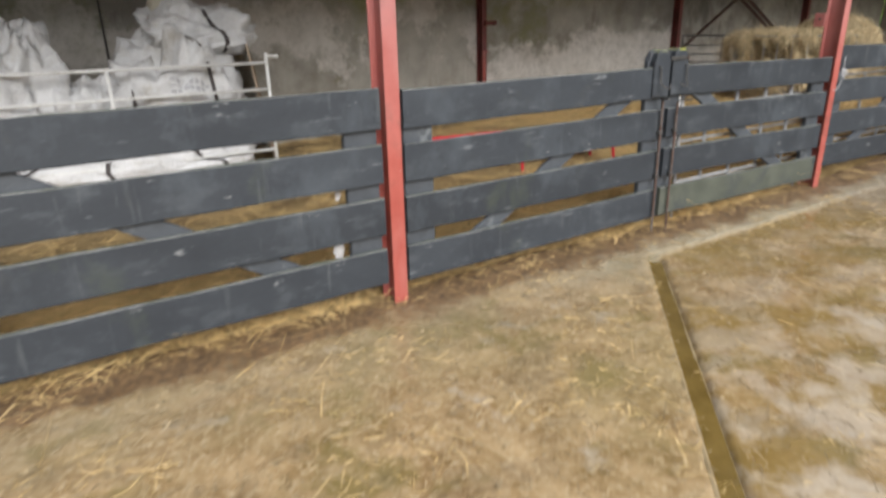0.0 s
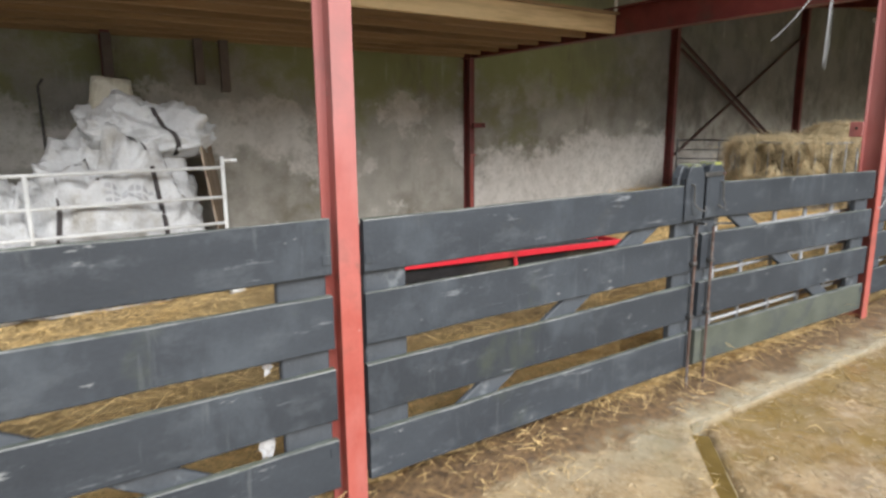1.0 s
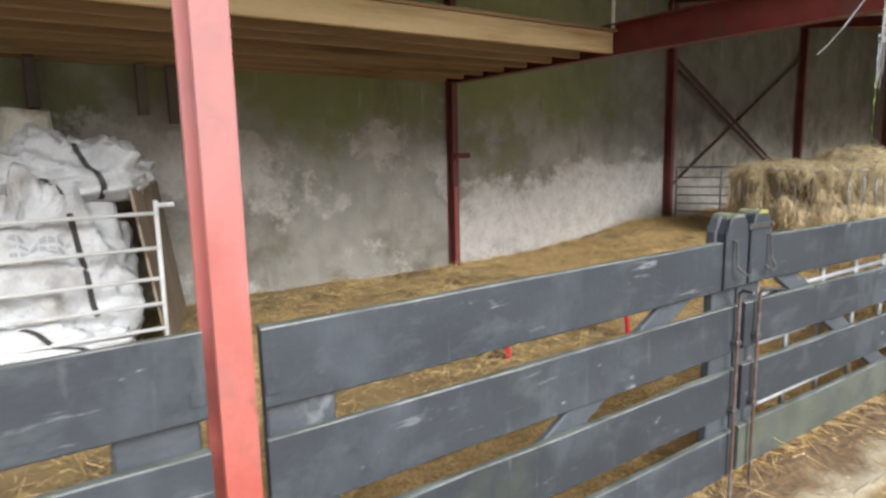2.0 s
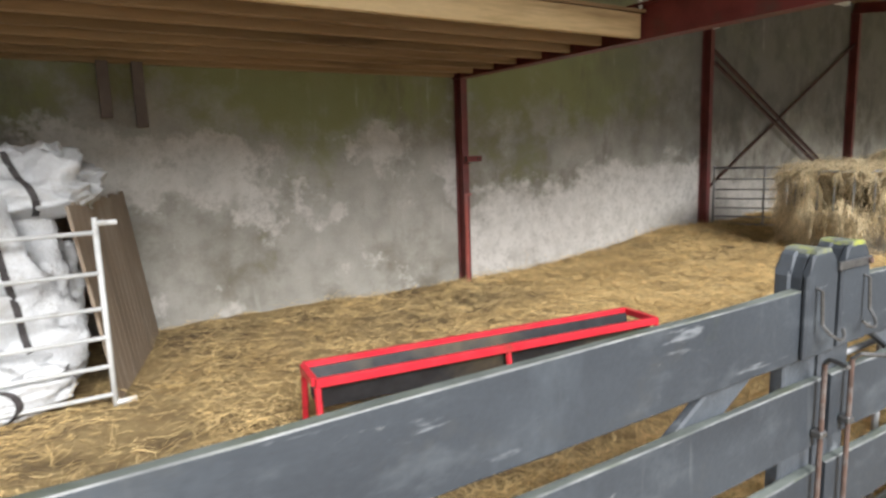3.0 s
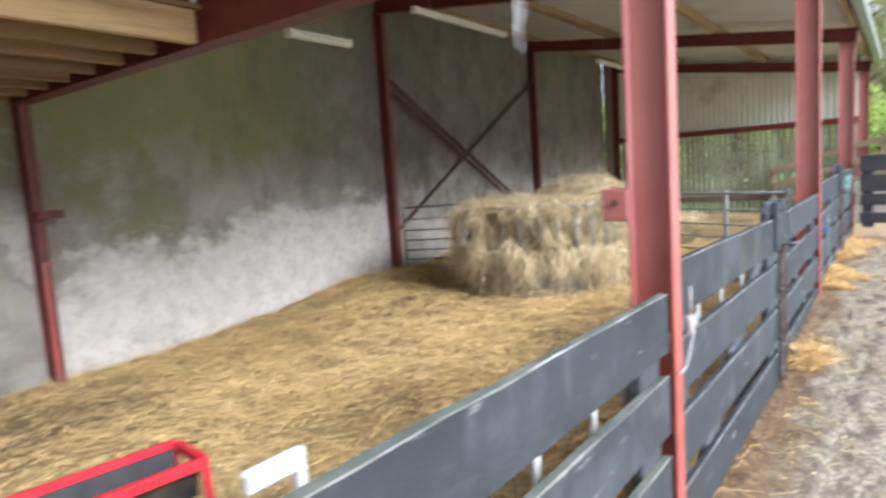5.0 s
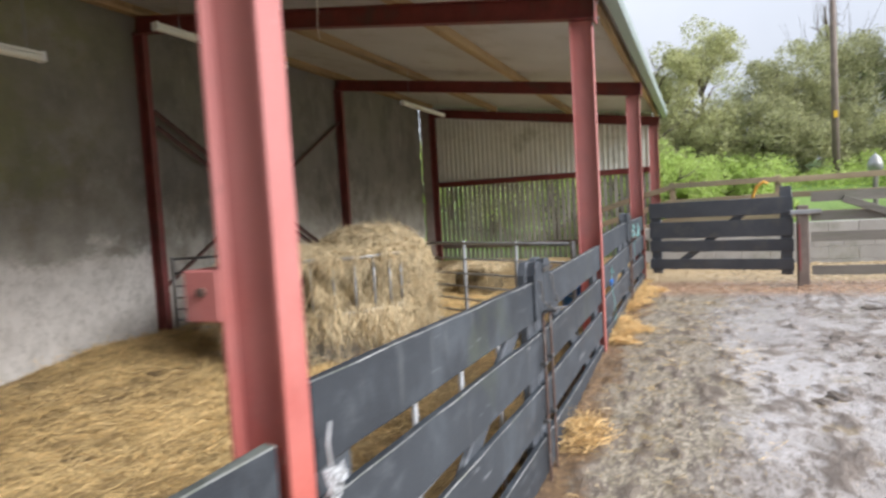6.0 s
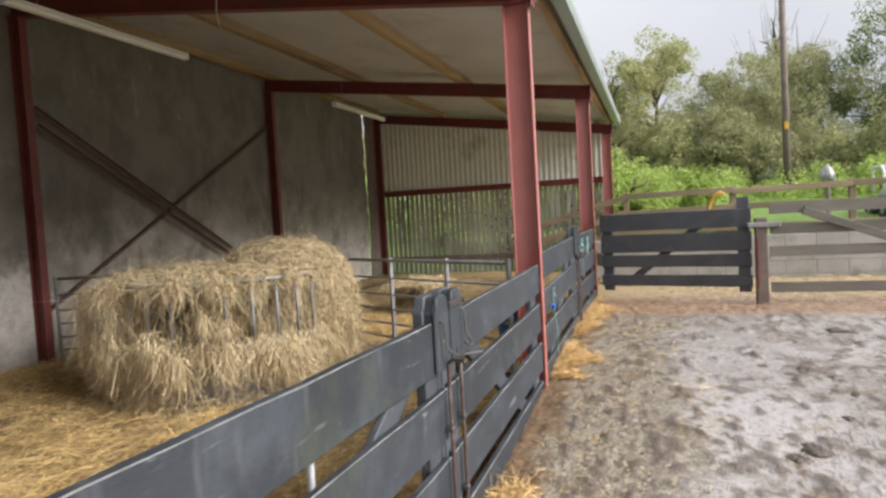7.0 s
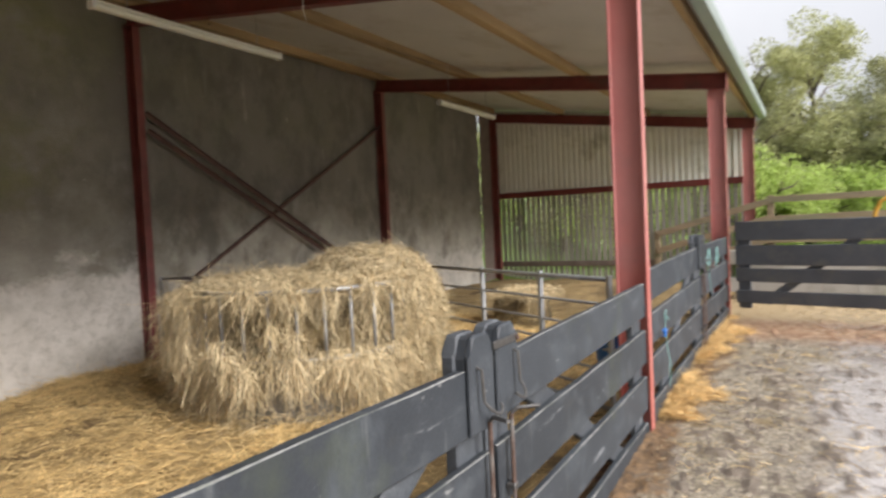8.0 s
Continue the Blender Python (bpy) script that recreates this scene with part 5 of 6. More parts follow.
            bm.faces.new([bm.verts.new(v + Vector((0, -0.006, 0))) for v in q])
        part("print_bar", bm, mat("faded_print", (0.42, 0.43, 0.45), (0.5, 0.5, 0.52), 20, 0.7, bump=0), t, "faded grey printing")
    return t


HALF = -math.pi / 2
bulk_sack(1.47, 7.55, 0.07, 1.15, 1.0, 1.36, 1, "full white woven bulk sack with dark straps", 4, 0.0, ((0.48, -0.4),), 3, (0.05, 0.22, 0.45), ((HALF + 0.72, 0.86, 0.20, 0.5), (HALF - 0.78, 0.84, 0.16, 0.45)))
top_sack = bulk_sack(1.83, 7.62, 1.33, 0.95, 0.85, 0.48, 2, "slumped white bulk sack lying on top of another", -6, -0.06, ((0.30, -0.25),), 0, (-0.62, 0.14, 0.44), ((HALF + 0.3, 0.8, 0.35, 0.35), (HALF + 1.2, 0.7, 0.3, 0.3)))
bm = bmesh.new()
rings = []
for k in range(7):
    u = k / 6
    ring_pts = []
    for i in range(28):
        a = 2 * math.pi * i / 28
        w = 1 + 0.10 * noise.noise(Vector((3 * math.cos(a), 3 * math.sin(a), 2.5 * u))) + 0.05 * math.sin(5 * a + 2 * u)
        ring_pts.append(bm.verts.new((-0.36 + 0.02 * u + (0.21 - 0.05 * u) * w * math.cos(a), (0.15 - 0.04 * u) * w * math.sin(a), 0.38 + 0.36 * u + 0.02 * math.sin(2 * a))))
    rings.append(ring_pts)
for r0, r1 in zip(rings, rings[1:]):
    for i in range(28):
        bm.faces.new((r0[i], r0[(i + 1) % 28], r1[(i + 1) % 28], r1[i]))
bm.faces.new(rings[-1])
part("neck", bm, M_NECK, top_sack, "yellowed upright filling neck", smooth=True)
bulk_sack(0.62, 7.48, 0.07, 0.85, 0.95, 1.04, 3, "half-full white woven bulk sack, sagging", -5, 0.0, 2, 0, None, ((HALF + 0.5, 0.8, 0.25, 0.4), (HALF - 0.3, 0.6, 0.3, 0.3)))
bulk_sack(-0.12, 7.45, 0.07, 0.95, 1.0, 1.48, 4, "full white woven bulk sack with peaked top", 8, 0.0, 1, 0, (0.2, 0.2, 0.5), ((HALF + 0.5, 0.7, 0.25, 0.35),))
bulk_sack(-1.3, 7.5, 0.07, 1.0, 1.0, 1.2, 5, "white woven bulk sack in the corner", 3, 0.0, 1)

bulk_sack(1.25, 7.06, 0.06, 1.35, 0.42, 0.42, 7, "crumpled empty white sack lying on the straw", 3, 0.0, 2)
bulk_sack(0.15, 7.08, 0.06, 1.1, 0.40, 0.36, 8, "crumpled empty white sack lying on the straw", -4, 0.0, 1)
panel = thing("leaning_panel", "brown plank panel leaning against the sacks", "panel", (0, 0, 0.05))
for k in range(13):
    u = k / 13
    bm = boxed(-0.011, 0.011, 0.0, 0.126, 0.0, 1.40 + 0.015 * math.sin(k * 2.2), bevel=0.004)
    bmesh.ops.transform(bm, matrix=pose(2.27 + 0.48 * u, 6.96 + 1.60 * u, 0.0, 0, -7.5, -16.7), verts=bm.verts)
    part("plank", bm, M_BROWN, panel)

for x, z0 in ((2.80, 2.02), (2.52, 2.1), (1.60, 2.15)):
    solid("hanger_batten", boxed(x - 0.05, x + 0.05, 8.55, 8.62, z0, 2.6, bevel=0.006), M_POLE, "short dark timber batten hanging from the loft", "batten", group="battens")
solid("wall_pipe", tubed([(0.95, 8.74, 0.9), (0.95, 8.74, 2.05), (1.0, 8.72, 2.12)], 0.013, 8), M_DULL, "dark pipe running up the wall", "pipe")

# ---- small things ----
solid("hose_end", tubed([(4.90, 3.32, 2.15), (4.98, 3.31, 2.20), (5.12, 3.30, 2.30), (5.28, 3.27, 2.46), (5.40, 3.2, 2.8), (5.42, 3.165, 3.553)], 0.005, 6), M_DULL, "pale hose end hanging from the eave board", "hose")
solid("cord_tail", tubed([(11.05, 6.0, 4.08), (11.06, 6.0, 3.88), (11.04, 6.0, 3.72), (11.06, 5.99, 3.60)], 0.006, 6, 0.004), M_LAMP, "frayed pale cord hanging from the roof", "cord")
t = thing("frayed_cord", "frayed pale cord hanging from the eave board", "cord", (5.416, 3.22, 1.97))
gr = random.Random(44)
for k in range(6):
    x, y = gr.uniform(-0.016, 0.016), gr.uniform(-0.012, 0.012)
    part("strand", tubed([(x * 0.2, -0.04, 1.585), (x * 0.5, 0.0, 1.1), (x * 0.7 + gr.uniform(-0.01, 0.01), y, 0.6), (x, y, 0.3), (x + gr.uniform(-0.02, 0.02), y, gr.uniform(0.0, 0.1))], 0.0016, 5, 0.001), M_HURDLE, t)
solid("loft_pipe", tubed([(6.36, 5.93, 2.84), (6.36, 5.93, 3.55)], 0.018, 8), M_LAMP, "pale pipe standing on the loft edge", "pipe")
t = thing("rail_stub", "short white-painted rail stub behind the gate", "stub", (5.2, 4.0, 0.08))
part("rail", boxed(-0.12, 0.10, -0.02, 0.02, 0.75, 0.82, bevel=0.008), M_WHITE, t)
part("upright", boxed(0.06, 0.10, -0.02, 0.02, 0.0, 0.76, bevel=0.006), M_WHITE, t)
part("foot", boxed(0.02, 0.14, -0.12, 0.12, 0.0, 0.03, bevel=0.006), M_WHITE, t)
t = thing("bracket", "red steel bracket bolted to the post", "bracket", (6.38, 3.302, 1.5))
part("plate", boxed(-0.05, 0.05, 0.004, 0.105, 0.0, 0.12, bevel=0.004), M_RED, t)
part("bolt", tubed([(-0.06, 0.05, 0.07), (0.06, 0.05, 0.07)], 0.012, 6), M_RUST, t)
t = thing("post_guard", "bright red steel flat guarding the foot of the wall post", "guard", (6.41, WALL - 0.175, 0.05))
part("flat", boxed(-0.05, -0.006, -0.006, 0.006, 0.0, 1.14, bevel=0.002), M_RED, t)
part("lip", boxed(-0.006, 0.05, -0.006, 0.006, 1.11, 1.14, bevel=0.002), M_RED, t)
t = thing("bracket", "small red lug on the wall post", "bracket", (6.40, 8.55, 1.58))
part("plate", boxed(-0.06, 0.16, -0.03, 0.03, 0.0, 0.07, bevel=0.004), M_MAROON, t)
part("bolt", tubed([(0.1, -0.05, 0.035), (0.1, 0.03, 0.035)], 0.012, 6), M_RUST, t)


def scrap(x, y, z, w, h, seed):
    """A torn, creased scrap hanging flat."""
    bm = bmesh.new()
    g = random.Random(seed)
    front, back = [], []
    for j in range(5):
        for i in range(4):
            p = Vector((x + w * (i / 3 - 0.5) * (1 - 0.35 * j / 4) + g.uniform(-0.008, 0.008), y + g.uniform(-0.008, 0.008), z + h * (0.5 - j / 4) + g.uniform(-0.008, 0.008)))
            front.append(bm.verts.new(p))
            back.append(bm.verts.new(p + Vector((0, 0.002, 0))))
    for j in range(4):
        for i in range(3):
            k = j * 4 + i
            bm.faces.new((front[k], front[k + 4], front[k + 5], front[k + 1]))
            bm.faces.new((back[k], back[k + 1], back[k + 5], back[k + 4]))
    solid("paper_scrap", bm, M_PAPER, "torn white sack scrap caught in the gate", "scrap", group="scraps")


scrap(1.38, 3.225, 0.395, 0.075, 0.11, 1)
scrap(1.40, 3.225, 0.715, 0.04, 0.07, 2)


def rope(pts, label, r=0.0038, material=M_ROPE):
    solid("rope", tubed(pts, r, 6), material, label, "rope", smooth=True)


def tangle(x, y, z, s, n, seed):
    g = random.Random(seed)
    return [(x + g.uniform(-s, s), y + g.uniform(-0.03, 0.0), z + g.uniform(-s, s)) for _ in range(n)]


rope(tangle(13.55, 3.12, 1.32, 0.10, 16, 3) + [(13.6, 3.11, 1.1), (13.62, 3.1, 0.95)], "teal rope knotted round the gate heads")
rope(tangle(14.1, 3.12, 1.28, 0.14, 14, 4), "teal rope tied over the top gate board")
rope(tangle(11.45, 3.13, 1.04, 0.05, 7, 5) + [(11.45, 3.12, 0.85), (11.5, 3.11, 0.7), (11.4, 3.1, 0.55)], "teal rope hanging down the gate boards", 0.003)
rope([(6.47, 3.13, 1.24), (6.44, 3.12, 1.20)] + tangle(6.47, 3.145, 1.10, 0.045, 34, 9) + [(6.46, 3.13, 1.0), (6.40, 3.13, 0.95), (6.34, 3.135, 0.94)], "frayed white rope tied round the gate and post", 0.003, M_HURDLE)
rope(tangle(11.40, 3.14, 0.93, 0.035, 14, 15), "blue twine knotted on the gate board", 0.006, M_BLUE)
t = thing("bucket", "blue plastic bucket hung behind the gate", "bucket", (11.32, 3.47, 0.70))
bm = bmesh.new()
prof = [(0.11, 0.0), (0.15, 0.3), (0.165, 0.3), (0.165, 0.275)]
for k in range(20):
    a0, a1 = 2 * math.pi * k / 20, 2 * math.pi * (k + 1) / 20
    for (r0, z0), (r1, z1) in zip(prof, prof[1:]):
        bm.faces.new([bm.verts.new(p) for p in ((r0 * math.cos(a0), r0 * math.sin(a0), z0), (r0 * math.cos(a1), r0 * math.sin(a1), z0), (r1 * math.cos(a1), r1 * math.sin(a1), z1), (r1 * math.cos(a0), r1 * math.sin(a0), z1))])
bmesh.ops.remove_doubles(bm, verts=bm.verts, dist=0.0005)
part("tub", bm, M_BLUE, t, smooth=True)
part("handle", tubed([(0.16 * math.cos(a), 0, 0.29 + 0.16 * math.sin(a)) for a in np.linspace(0, math.pi, 12)], 0.004, 5), M_GALV, t)

# small bale and muck in the stall
sb = thing("small_bale", "small loose hay bale in the horse stall", "bale", (14.6, 5.6, 0.38))
bm = bmesh.new()
hay_lump(bm, (0, 0, 0.2), 0.42, 0.3, 0.24, 4.0, n=4.5)
part("packed_hay", bm, M_HAYBODY, sb, smooth=True)
P, D = lying(1600, -0.45, 0.45, -0.33, 0.33, lambda X, Y: 0 * X + 0.42)
strands("loose_hay", P, D, rg.uniform(0.08, 0.25, len(P)), 0.003, M_HAY, sb, 0.3, 41)


def clod(x, y, s, seed):
    z = float(yard_z(np.array([x]), np.array([y]))[0])
    bm = bmesh.new()
    hay_lump(bm, (x, y, z), s, s * 0.7, s * 0.14, seed, n=2.0, seg=26, rings=12)
    for v in bm.verts:
        q = v.co * (1.6 / s)
        v.co += Vector((noise.noise(q), noise.noise(q + Vector((9, 0, 0))), 0.22 * noise.noise(q * 2.2))) * s * 0.65
    solid("mud_clod", bm, M_DUNG, "dark wet clod of trodden mud", "clod", group="clods", smooth=True)


gg = random.Random(8)
for x, y, s in ((10.14, 1.48, 0.10), (10.0, 1.60, 0.05), (13.37, 0.6, 0.12), (11.78, 1.18, 0.07), (11.6, 1.05, 0.05), (10.63, 1.19, 0.05), (12.6, 1.5, 0.05)):
    clod(x, y, s, int(x * 100))
for k in range(45):
    clod(gg.uniform(7.2, 15.0), gg.uniform(-2.8, 2.6), 0.02 + 0.035 * gg.random() ** 2, k)

# ---- far end of the yard ----
def far_gate(p0, p1, z, boards, height, material, label, brace, head):
    L = math.hypot(p1[0] - p0[0], p1[1] - p0[1])
    t = thing("yard_gate", label, "gate", (*p0, z), math.degrees(math.atan2(p1[1] - p0[1], p1[0] - p0[0])), group="yard gates")
    for k, (a, h) in enumerate(boards):
        b = part("board", plank(L, h, 0.03, 70 + k), material, t)
        b.data.materials.append(material)
        b.data.materials.append(material)
        for v in b.data.vertices:
            v.co.z += a
    for x in ((0.02, L - 0.17) if head else (0.02,)):
        part("stile", boxed(x, x + 0.15, 0.017, 0.06, 0.11, height + (head if x > 1 else 0), bevel=0.006), material, t)
    ax, az, bx, bz = brace
    ln = math.hypot(bx - ax, bz - az)
    bm = boxed(0, ln, 0.018, 0.05, -0.05, 0.05, bevel=0.006)
    bmesh.ops.transform(bm, matrix=pose(ax, 0, az, 0, -math.degrees(math.atan2(bz - az, bx - ax)), 0), verts=bm.verts)
    part("brace", bm, material, t)
    return t


far_gate((15.62, 3.06), (15.14, 1.12), 0.42, ((0.18, 0.16), (0.45, 0.17), (0.66, 0.25), (0.97, 0.24)), 1.21, M_SLATE, "slate-painted four-board timber gate closing the yard, shut", (0.35, 0.2, 1.5, 1.12), 0.15)
t = thing("gate_post", "short weathered timber gate post with rusty fittings", "post", (15.08, 1.02, 0.3))
part("shaft", boxed(-0.07, 0.07, -0.07, 0.07, 0, 1.2, bevel=0.01), M_POLE, t)
part("strap", boxed(-0.082, -0.07, 0.035, 0.06, 0.3, 0.95, bevel=0.003), M_POST, t, "flaking red iron strap")
part("latch", boxed(-0.10, 0.06, -0.22, 0.16, 1.08, 1.14, bevel=0.008), M_GALV, t, "galvanised latch")
far_gate((14.98, -1.95), (15.05, 0.92), 0.42, ((0.12, 0.13), (0.58, 0.13), (0.86, 0.13), (1.12, 0.13)), 1.2, M_GREY, "weathered grey timber field gate, closed", (0.2, 0.2, 2.5, 1.15), 0.0)

# low block wall beyond the gates
low = thing("low_wall", "low wall of bare concrete blocks beyond the yard gates", "wall", (17.6, 3.0, 0.3), kind="structure")
me = mesh_of("block", boxed(-0.1, 0.1, -0.2205, 0.2205, 0.0, 0.211, bevel=0.004), M_BLOCK)
for r in range(4):
    for k in range(20):
        piece("block", me, low, pose(0, -k * 0.445 + (0.22 if r % 2 else 0), r * 0.214))


def post_rail(x0, y0, x1, y1, heights, label, material=M_GREY, n=8):
    t = thing("rail_fence", label, "fence", (0, 0, 0))
    for i in range(n + 1):
        u = i / n
        x, y = x0 + (x1 - x0) * u, y0 + (y1 - y0) * u
        z = float(yard_z(np.array([x]), np.array([y]))[0])
        part("post", boxed(x - 0.06, x + 0.06, y - 0.06, y + 0.06, z - 0.1, z + heights[-1] + 0.08, bevel=0.01), material, t)
    for h in heights:
        for i in range(n):
            u, w = i / n, (i + 1) / n
            a = Vector((x0 + (x1 - x0) * u - 0.08, y0 + (y1 - y0) * u, 0))
            b = Vector((x0 + (x1 - x0) * w - 0.08, y0 + (y1 - y0) * w, 0))
            for p in (a, b):
                p.z = float(yard_z(np.array([p.x]), np.array([p.y]))[0]) + h + random.uniform(-0.02, 0.02)
            d = b - a
            bm = boxed(0, d.length, -0.02, 0.02, -0.06, 0.06, bevel=0.005)
            bmesh.ops.transform(bm, matrix=Matrix.Translation(a) @ d.to_track_quat("X", "Z").to_matrix().to_4x4(), verts=bm.verts)
            part("rail", bm, material, t)
    return t


post_rail(20.4, 5.0, 20.0, -14.0, (0.45, 0.85, 1.2), "weathered brown timber post and rail fence edging the field", M_RAIL, n=9)


def leaves(n, centres, radii, size, seed, squash=1.0):
    """Leaf blades scattered through clumps, as vertex and face arrays."""
    g = np.random.default_rng(seed)
    k = g.integers(0, len(centres), n)
    d = g.normal(size=(n, 3))
    d /= np.linalg.norm(d, axis=1, keepdims=True)
    r = radii[k][:, None] * g.uniform(0.35, 1.08, (n, 1)) ** 0.6
    P = centres[k] + d * r * np.array([1, 1, squash])
    A = g.normal(size=(n, 3))
    A /= np.linalg.norm(A, axis=1, keepdims=True)
    B = np.cross(A, g.normal(size=(n, 3)))
    B /= np.linalg.norm(B, axis=1, keepdims=True)
    s = size * g.uniform(0.6, 1.4, (n, 1))
    V = np.stack([P - A * s, P + B * s * 0.45, P + A * s, P - B * s * 0.45], axis=1).reshape(-1, 3)
    F = np.arange(n * 4).reshape(-1, 4)
    return V, F


def tree(name, x, y, h, spread, material, label, seed, n=5000, size=0.11, low=0.25, bare=0.0, category="tree"):
    g = random.Random(seed)
    z0 = float(yard_z(np.array([x]), np.array([y]))[0])
    t = thing(name, label, category, (x, y, z0 - 0.1))
    bm = bmesh.new()
    top = Vector((g.uniform(-0.4, 0.4), g.uniform(-0.4, 0.4), h * 0.8))
    trunk = [Vector((0, 0, 0)), top * 0.35 + Vector((g.uniform(-0.2, 0.2), g.uniform(-0.2, 0.2), 0)), top * 0.7, top]
    tube(bm, trunk, 0.02 * h + 0.03, 8, 0.02)
    centres, radii = [], []
    for k in range(24):
        u = low + (0.95 - low) * (k + g.random()) / 24
        base = top * min(u, 0.98)
        a = g.uniform(0, 2 * math.pi)
        reach = spread * math.sin(math.pi * min(0.25 + 0.7 * u, 0.97)) * g.uniform(0.55, 1.1)
        tip = base + Vector((math.cos(a) * reach, math.sin(a) * reach, h * g.uniform(0.04, 0.2)))
        mid = (base + tip) / 2 + Vector((0, 0, 0.05 * h))
        tube(bm, [base, mid, tip], 0.008 * h + 0.008, 5, 0.008)
        for _ in range(4):
            q = mid.lerp(tip, g.uniform(0.1, 1.15)) + Vector([g.uniform(-0.28, 0.28) * spread for _ in range(3)])
            if bare > g.random():
                tube(bm, [mid, (mid + q) / 2 + Vector((0, 0, 0.1)), q + Vector((0, 0, 0.15 * h))], 0.02, 4, 0.004)
            else:
                centres.append(q)
                radii.append(spread * g.uniform(0.11, 0.26))
    part("trunk", bm, M_BARK, t)
    if centres:
        V, F = leaves(n, np.array([list(c) for c in centres]), np.array(radii), size, seed)
        me = bpy.data.meshes.new("crown")
        me.from_pydata(V.tolist(), [], F.tolist())
        me.materials.append(material)
        ob = new("crown", me)
        ob.parent = t
    return t


TREES = [
    (36.0, 6.9, 7.2, 2.4, M_LEAF_B, 0.6, "thin brownish tree with half-bare twigs"),
    (35.0, 4.4, 6.6, 2.9, M_LEAF_L, 0.10, "light green willow-like tree beyond the field"),
    (37.0, 2.0, 6.9, 2.8, M_LEAF_L, 0.10, "light green willow-like tree beyond the field"),
    (36.0, -0.8, 5.2, 2.9, M_LEAF_B, 0.05, "dense dull green hawthorn in the hedge"),
    (38.5, -4.4, 6.0, 3.2, M_LEAF_B, 0.05, "dense dull green hawthorn in the hedge"),
    (38.0, -8.4, 8.2, 3.3, M_LEAF_D, 0.10, "tall dark green tree in the hedge"),
    (39.0, -12.5, 8.0, 3.4, M_LEAF_D, 0.05, "tall dark green tree in the hedge"),
    (40.0, -17.0, 7.5, 3.2, M_LEAF_B, 0.05, "dense dull green hawthorn in the hedge"),
    (36.0, 11.5, 6.0, 2.6, M_LEAF_B, 0.3, "thin brownish tree with half-bare twigs"),
    (46.0, -4.4, 9.4, 3.0, M_LEAF_B, 0.95, "nearly bare tree standing behind the hedge"),
    (46.0, -10.5, 10.2, 3.0, M_LEAF_B, 0.93, "nearly bare tree standing behind the hedge"),
]
for i, (x, y, h, s, m, bare, lab) in enumerate(TREES):
    tree("tree", x, y, h, s, m, lab, 100 + i, 4000 if bare > 0.9 else 38000, 0.055, 0.04, bare)
for i, (x, y, h) in enumerate(((24.0, 6.4, 2.6), (24.4, 8.6, 2.9), (26.0, 10.6, 3.2), (30.0, 14.0, 4.2), (34.0, 16.5, 5.0))):
    tree("bush", x, y, h, 1.6, M_LEAF_L if i % 2 else M_LEAF_Y, "rough green bush behind the shed", 180 + i, 7000, 0.06, 0.05, 0.0, "bush")
for i in range(13):
    x, y = 33.0 + 0.6 * math.sin(i * 2.1), 9.5 - i * 2.0
    tree("bush", x, y, 2.6 + 0.8 * math.sin(i * 1.7), 1.7, (M_LEAF_L if i < 3 else (M_LEAF_B, M_LEAF_L)[i % 3 == 1]), "rough hedge bush at the field edge", 140 + i, 8000, 0.07, 0.05, 0.0, "bush")
for i, (x, y, h, s) in enumerate(((22.6, 4.2, 2.3, 1.3), (22.0, 3.0, 2.05, 1.2), (22.6, 2.0, 1.45, 1.1), (24.5, 3.2, 2.1, 1.3), (22.8, 1.2, 1.0, 1.0))):
    tree("shrub", x, y, h, s, M_LEAF_Y, "bright green feathery shrub by the shed end", 170 + i, 14000, 0.04, 0.05, 0.12, "shrub")

gu = np.random.default_rng(77)
cx, cy = gu.uniform(28.5, 32.0, 260), gu.uniform(-17.0, 9.0, 260)
cz = yard_z(cx, cy) + gu.uniform(0.1, 0.75, 260) + 0.25 * np.sin(cy * 0.8)
V, F = leaves(60000, np.stack([cx, cy, cz], axis=1), gu.uniform(0.35, 0.75, 260), 0.06, 78, 0.8)
me = bpy.data.meshes.new("undergrowth")
me.from_pydata(V.tolist(), [], F.tolist())
me.materials.append(M_LEAF_Y)
tagged(new("undergrowth", me), "bright green nettles and brambles along the hedge foot", "undergrowth", kind="stuff")

pole = thing("utility_pole", "tall creosoted timber utility pole with a yellow plate", "pole", (30.8, -2.1, 1.7))
part("shaft", tubed([(0, 0, 0), (0.02, 0, 4.0), (0.03, 0.02, 8.2)], 0.13, 10, 0.09), M_POLE, pole, smooth=True)
part("plate", boxed(-0.15, -0.13, -0.065, 0.065, 2.42, 2.66), M_YELLOW, pole, "yellow plate")

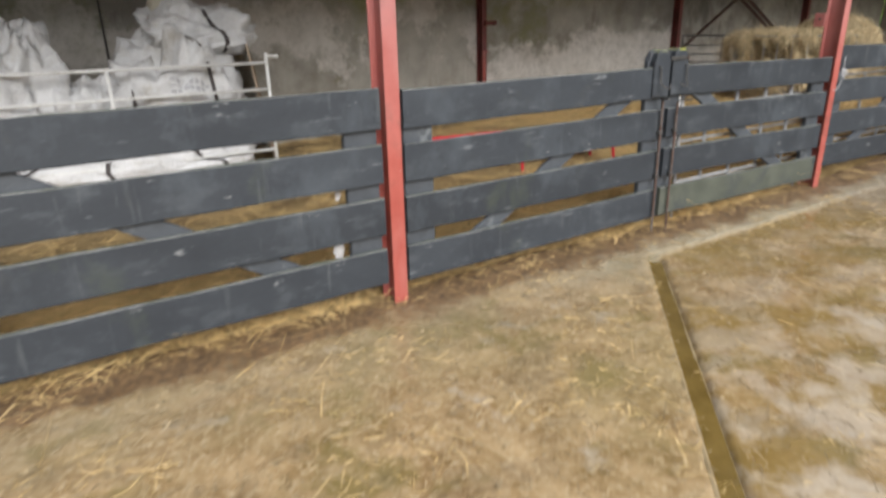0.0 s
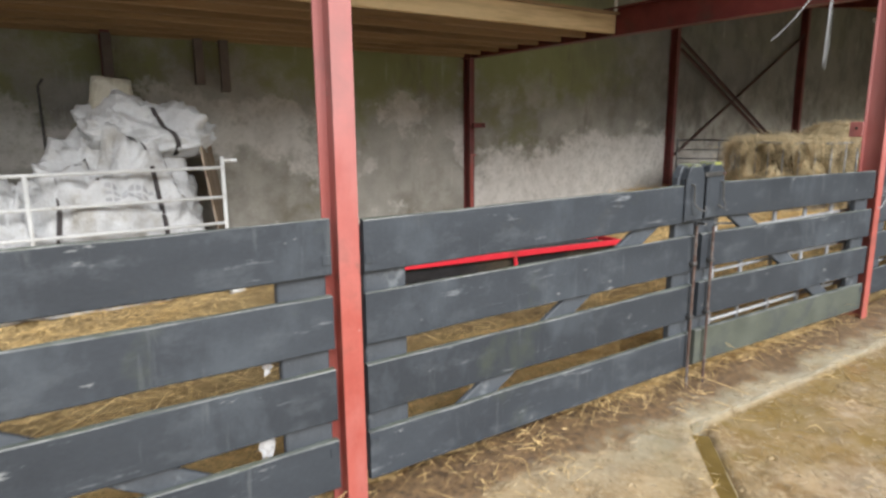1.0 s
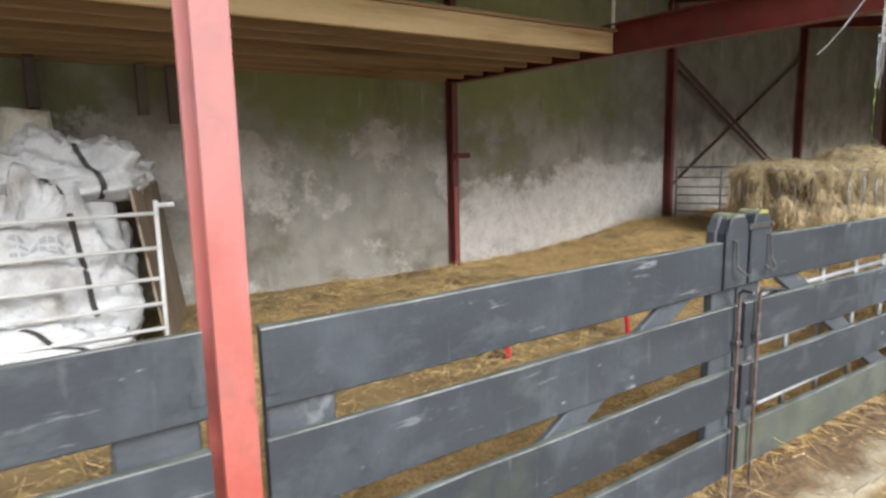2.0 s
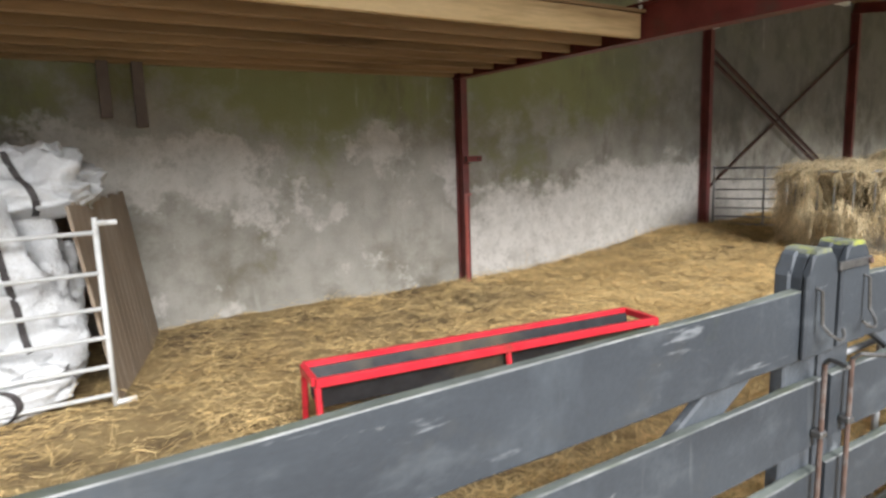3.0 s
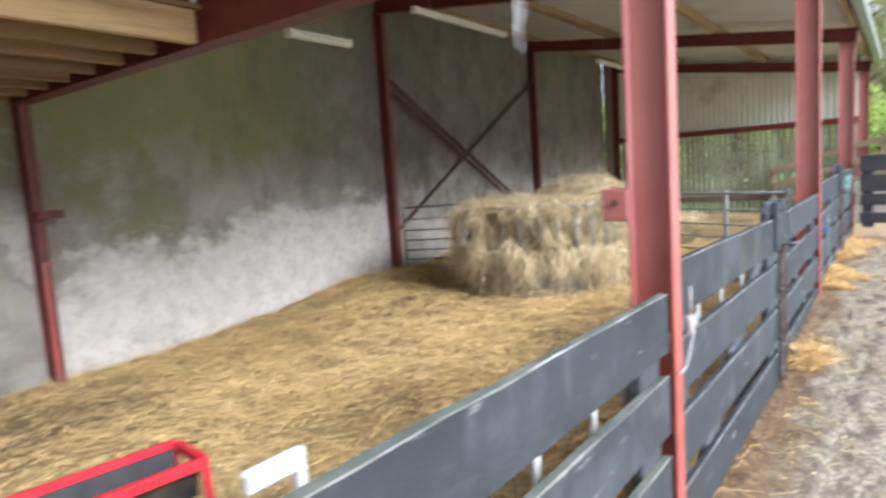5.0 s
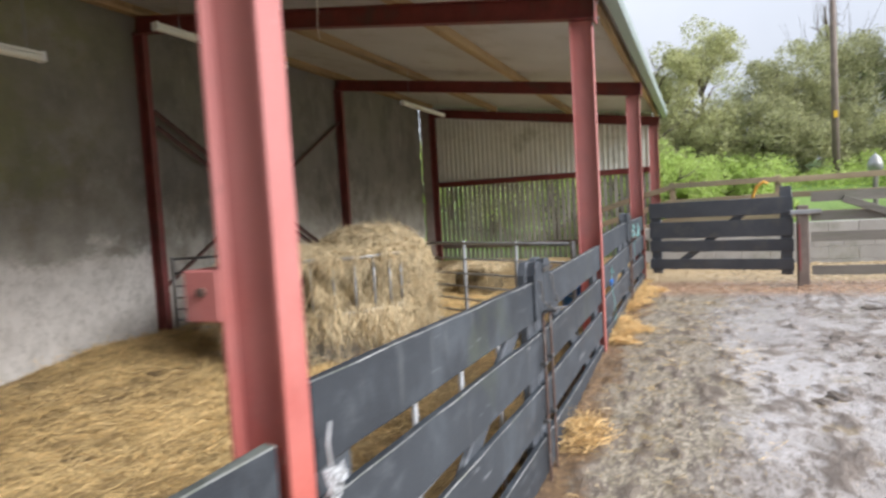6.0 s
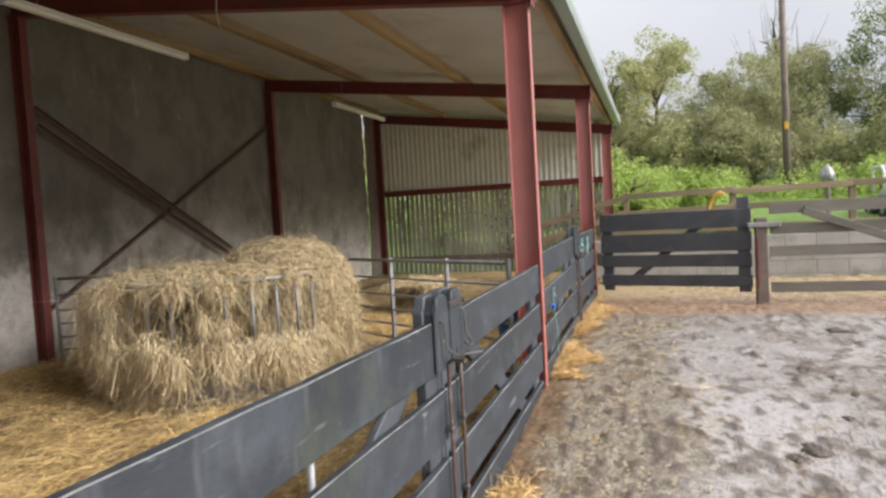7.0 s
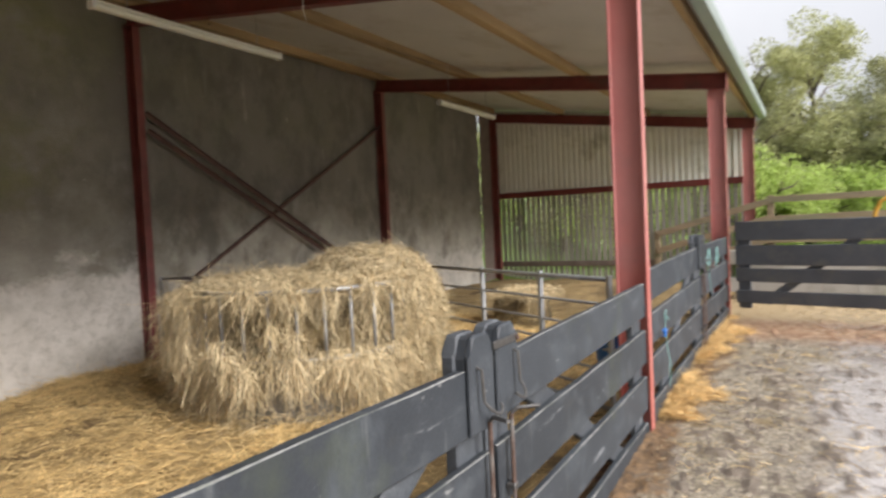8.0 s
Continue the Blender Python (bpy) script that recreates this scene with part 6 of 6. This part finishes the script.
t = thing("garden_post", "pale grey pointed ornament on a short wooden post", "post", (24.0, -1.77, 1.05))
part("stake", tubed([(0, 0, 0), (0, 0, 1.02)], 0.06, 8), M_GREY, t)
bm = bmesh.new()
for a, b in (((0.08, 1.0), (0.17, 1.06)), ((0.17, 1.06), (0.17, 1.2)), ((0.17, 1.2), (0.12, 1.34)), ((0.12, 1.34), (0.01, 1.46))):
    for k in range(14):
        u, v = 2 * math.pi * k / 14, 2 * math.pi * (k + 1) / 14
        bm.faces.new([bm.verts.new(p) for p in ((a[0] * math.cos(u), a[0] * math.sin(u), a[1]), (a[0] * math.cos(v), a[0] * math.sin(v), a[1]), (b[0] * math.cos(v), b[0] * math.sin(v), b[1]), (b[0] * math.cos(u), b[0] * math.sin(u), b[1]))])
bmesh.ops.remove_doubles(bm, verts=bm.verts, dist=0.0005)
part("cap", bm, M_GALV, t, smooth=True)

q = thing("farm_quad", "parked farm quad with a pale tubular rack behind the rails", "quad", (24.2, -3.4, 1.05))
for x in (-0.5, 0.55):
    for y in (-0.45, 0.45):
        bm = bmesh.new()
        tube(bm, [(x, y - 0.12, 0.3), (x, y - 0.08, 0.3), (x, y + 0.08, 0.3), (x, y + 0.12, 0.3)], 0.3, 18)
        w = part("wheel", bm, M_RUBBER, q, "black rubber tyre")
        part("rim", tubed([(x, y - 0.13, 0.3), (x, y + 0.13, 0.3)], 0.13, 12), M_GALV, w)
bm = boxed(-0.75, 0.75, -0.3, 0.3, 0.42, 0.72, bevel=0.08)
part("body", bm, M_GUTTER, q)
part("seat", boxed(-0.5, 0.25, -0.16, 0.16, 0.72, 0.86, bevel=0.05), M_BLACK, q)
for y in (-0.5, 0.5):
    part("rack", tubed([(-0.4, y, 0.72), (-0.42, y, 1.2), (-0.3, y, 1.32), (0.3, y, 1.32), (0.4, y, 1.2), (0.4, y, 0.72)], 0.035, 8), M_WHITE, q, smooth=True)
for x in (-0.3, 0.3):
    part("rack", tubed([(x, -0.5, 1.32), (x, 0.5, 1.32)], 0.03, 8), M_WHITE, q, smooth=True)

solid("hose_loop", tubed([(15.3, 1.62, 1.55), (15.32, 1.6, 1.68), (15.3, 1.55, 1.80), (15.28, 1.46, 1.86), (15.3, 1.42, 1.83)], 0.022, 8), M_YROPE, "orange-yellow hose looped over the gate", "hose", smooth=True)
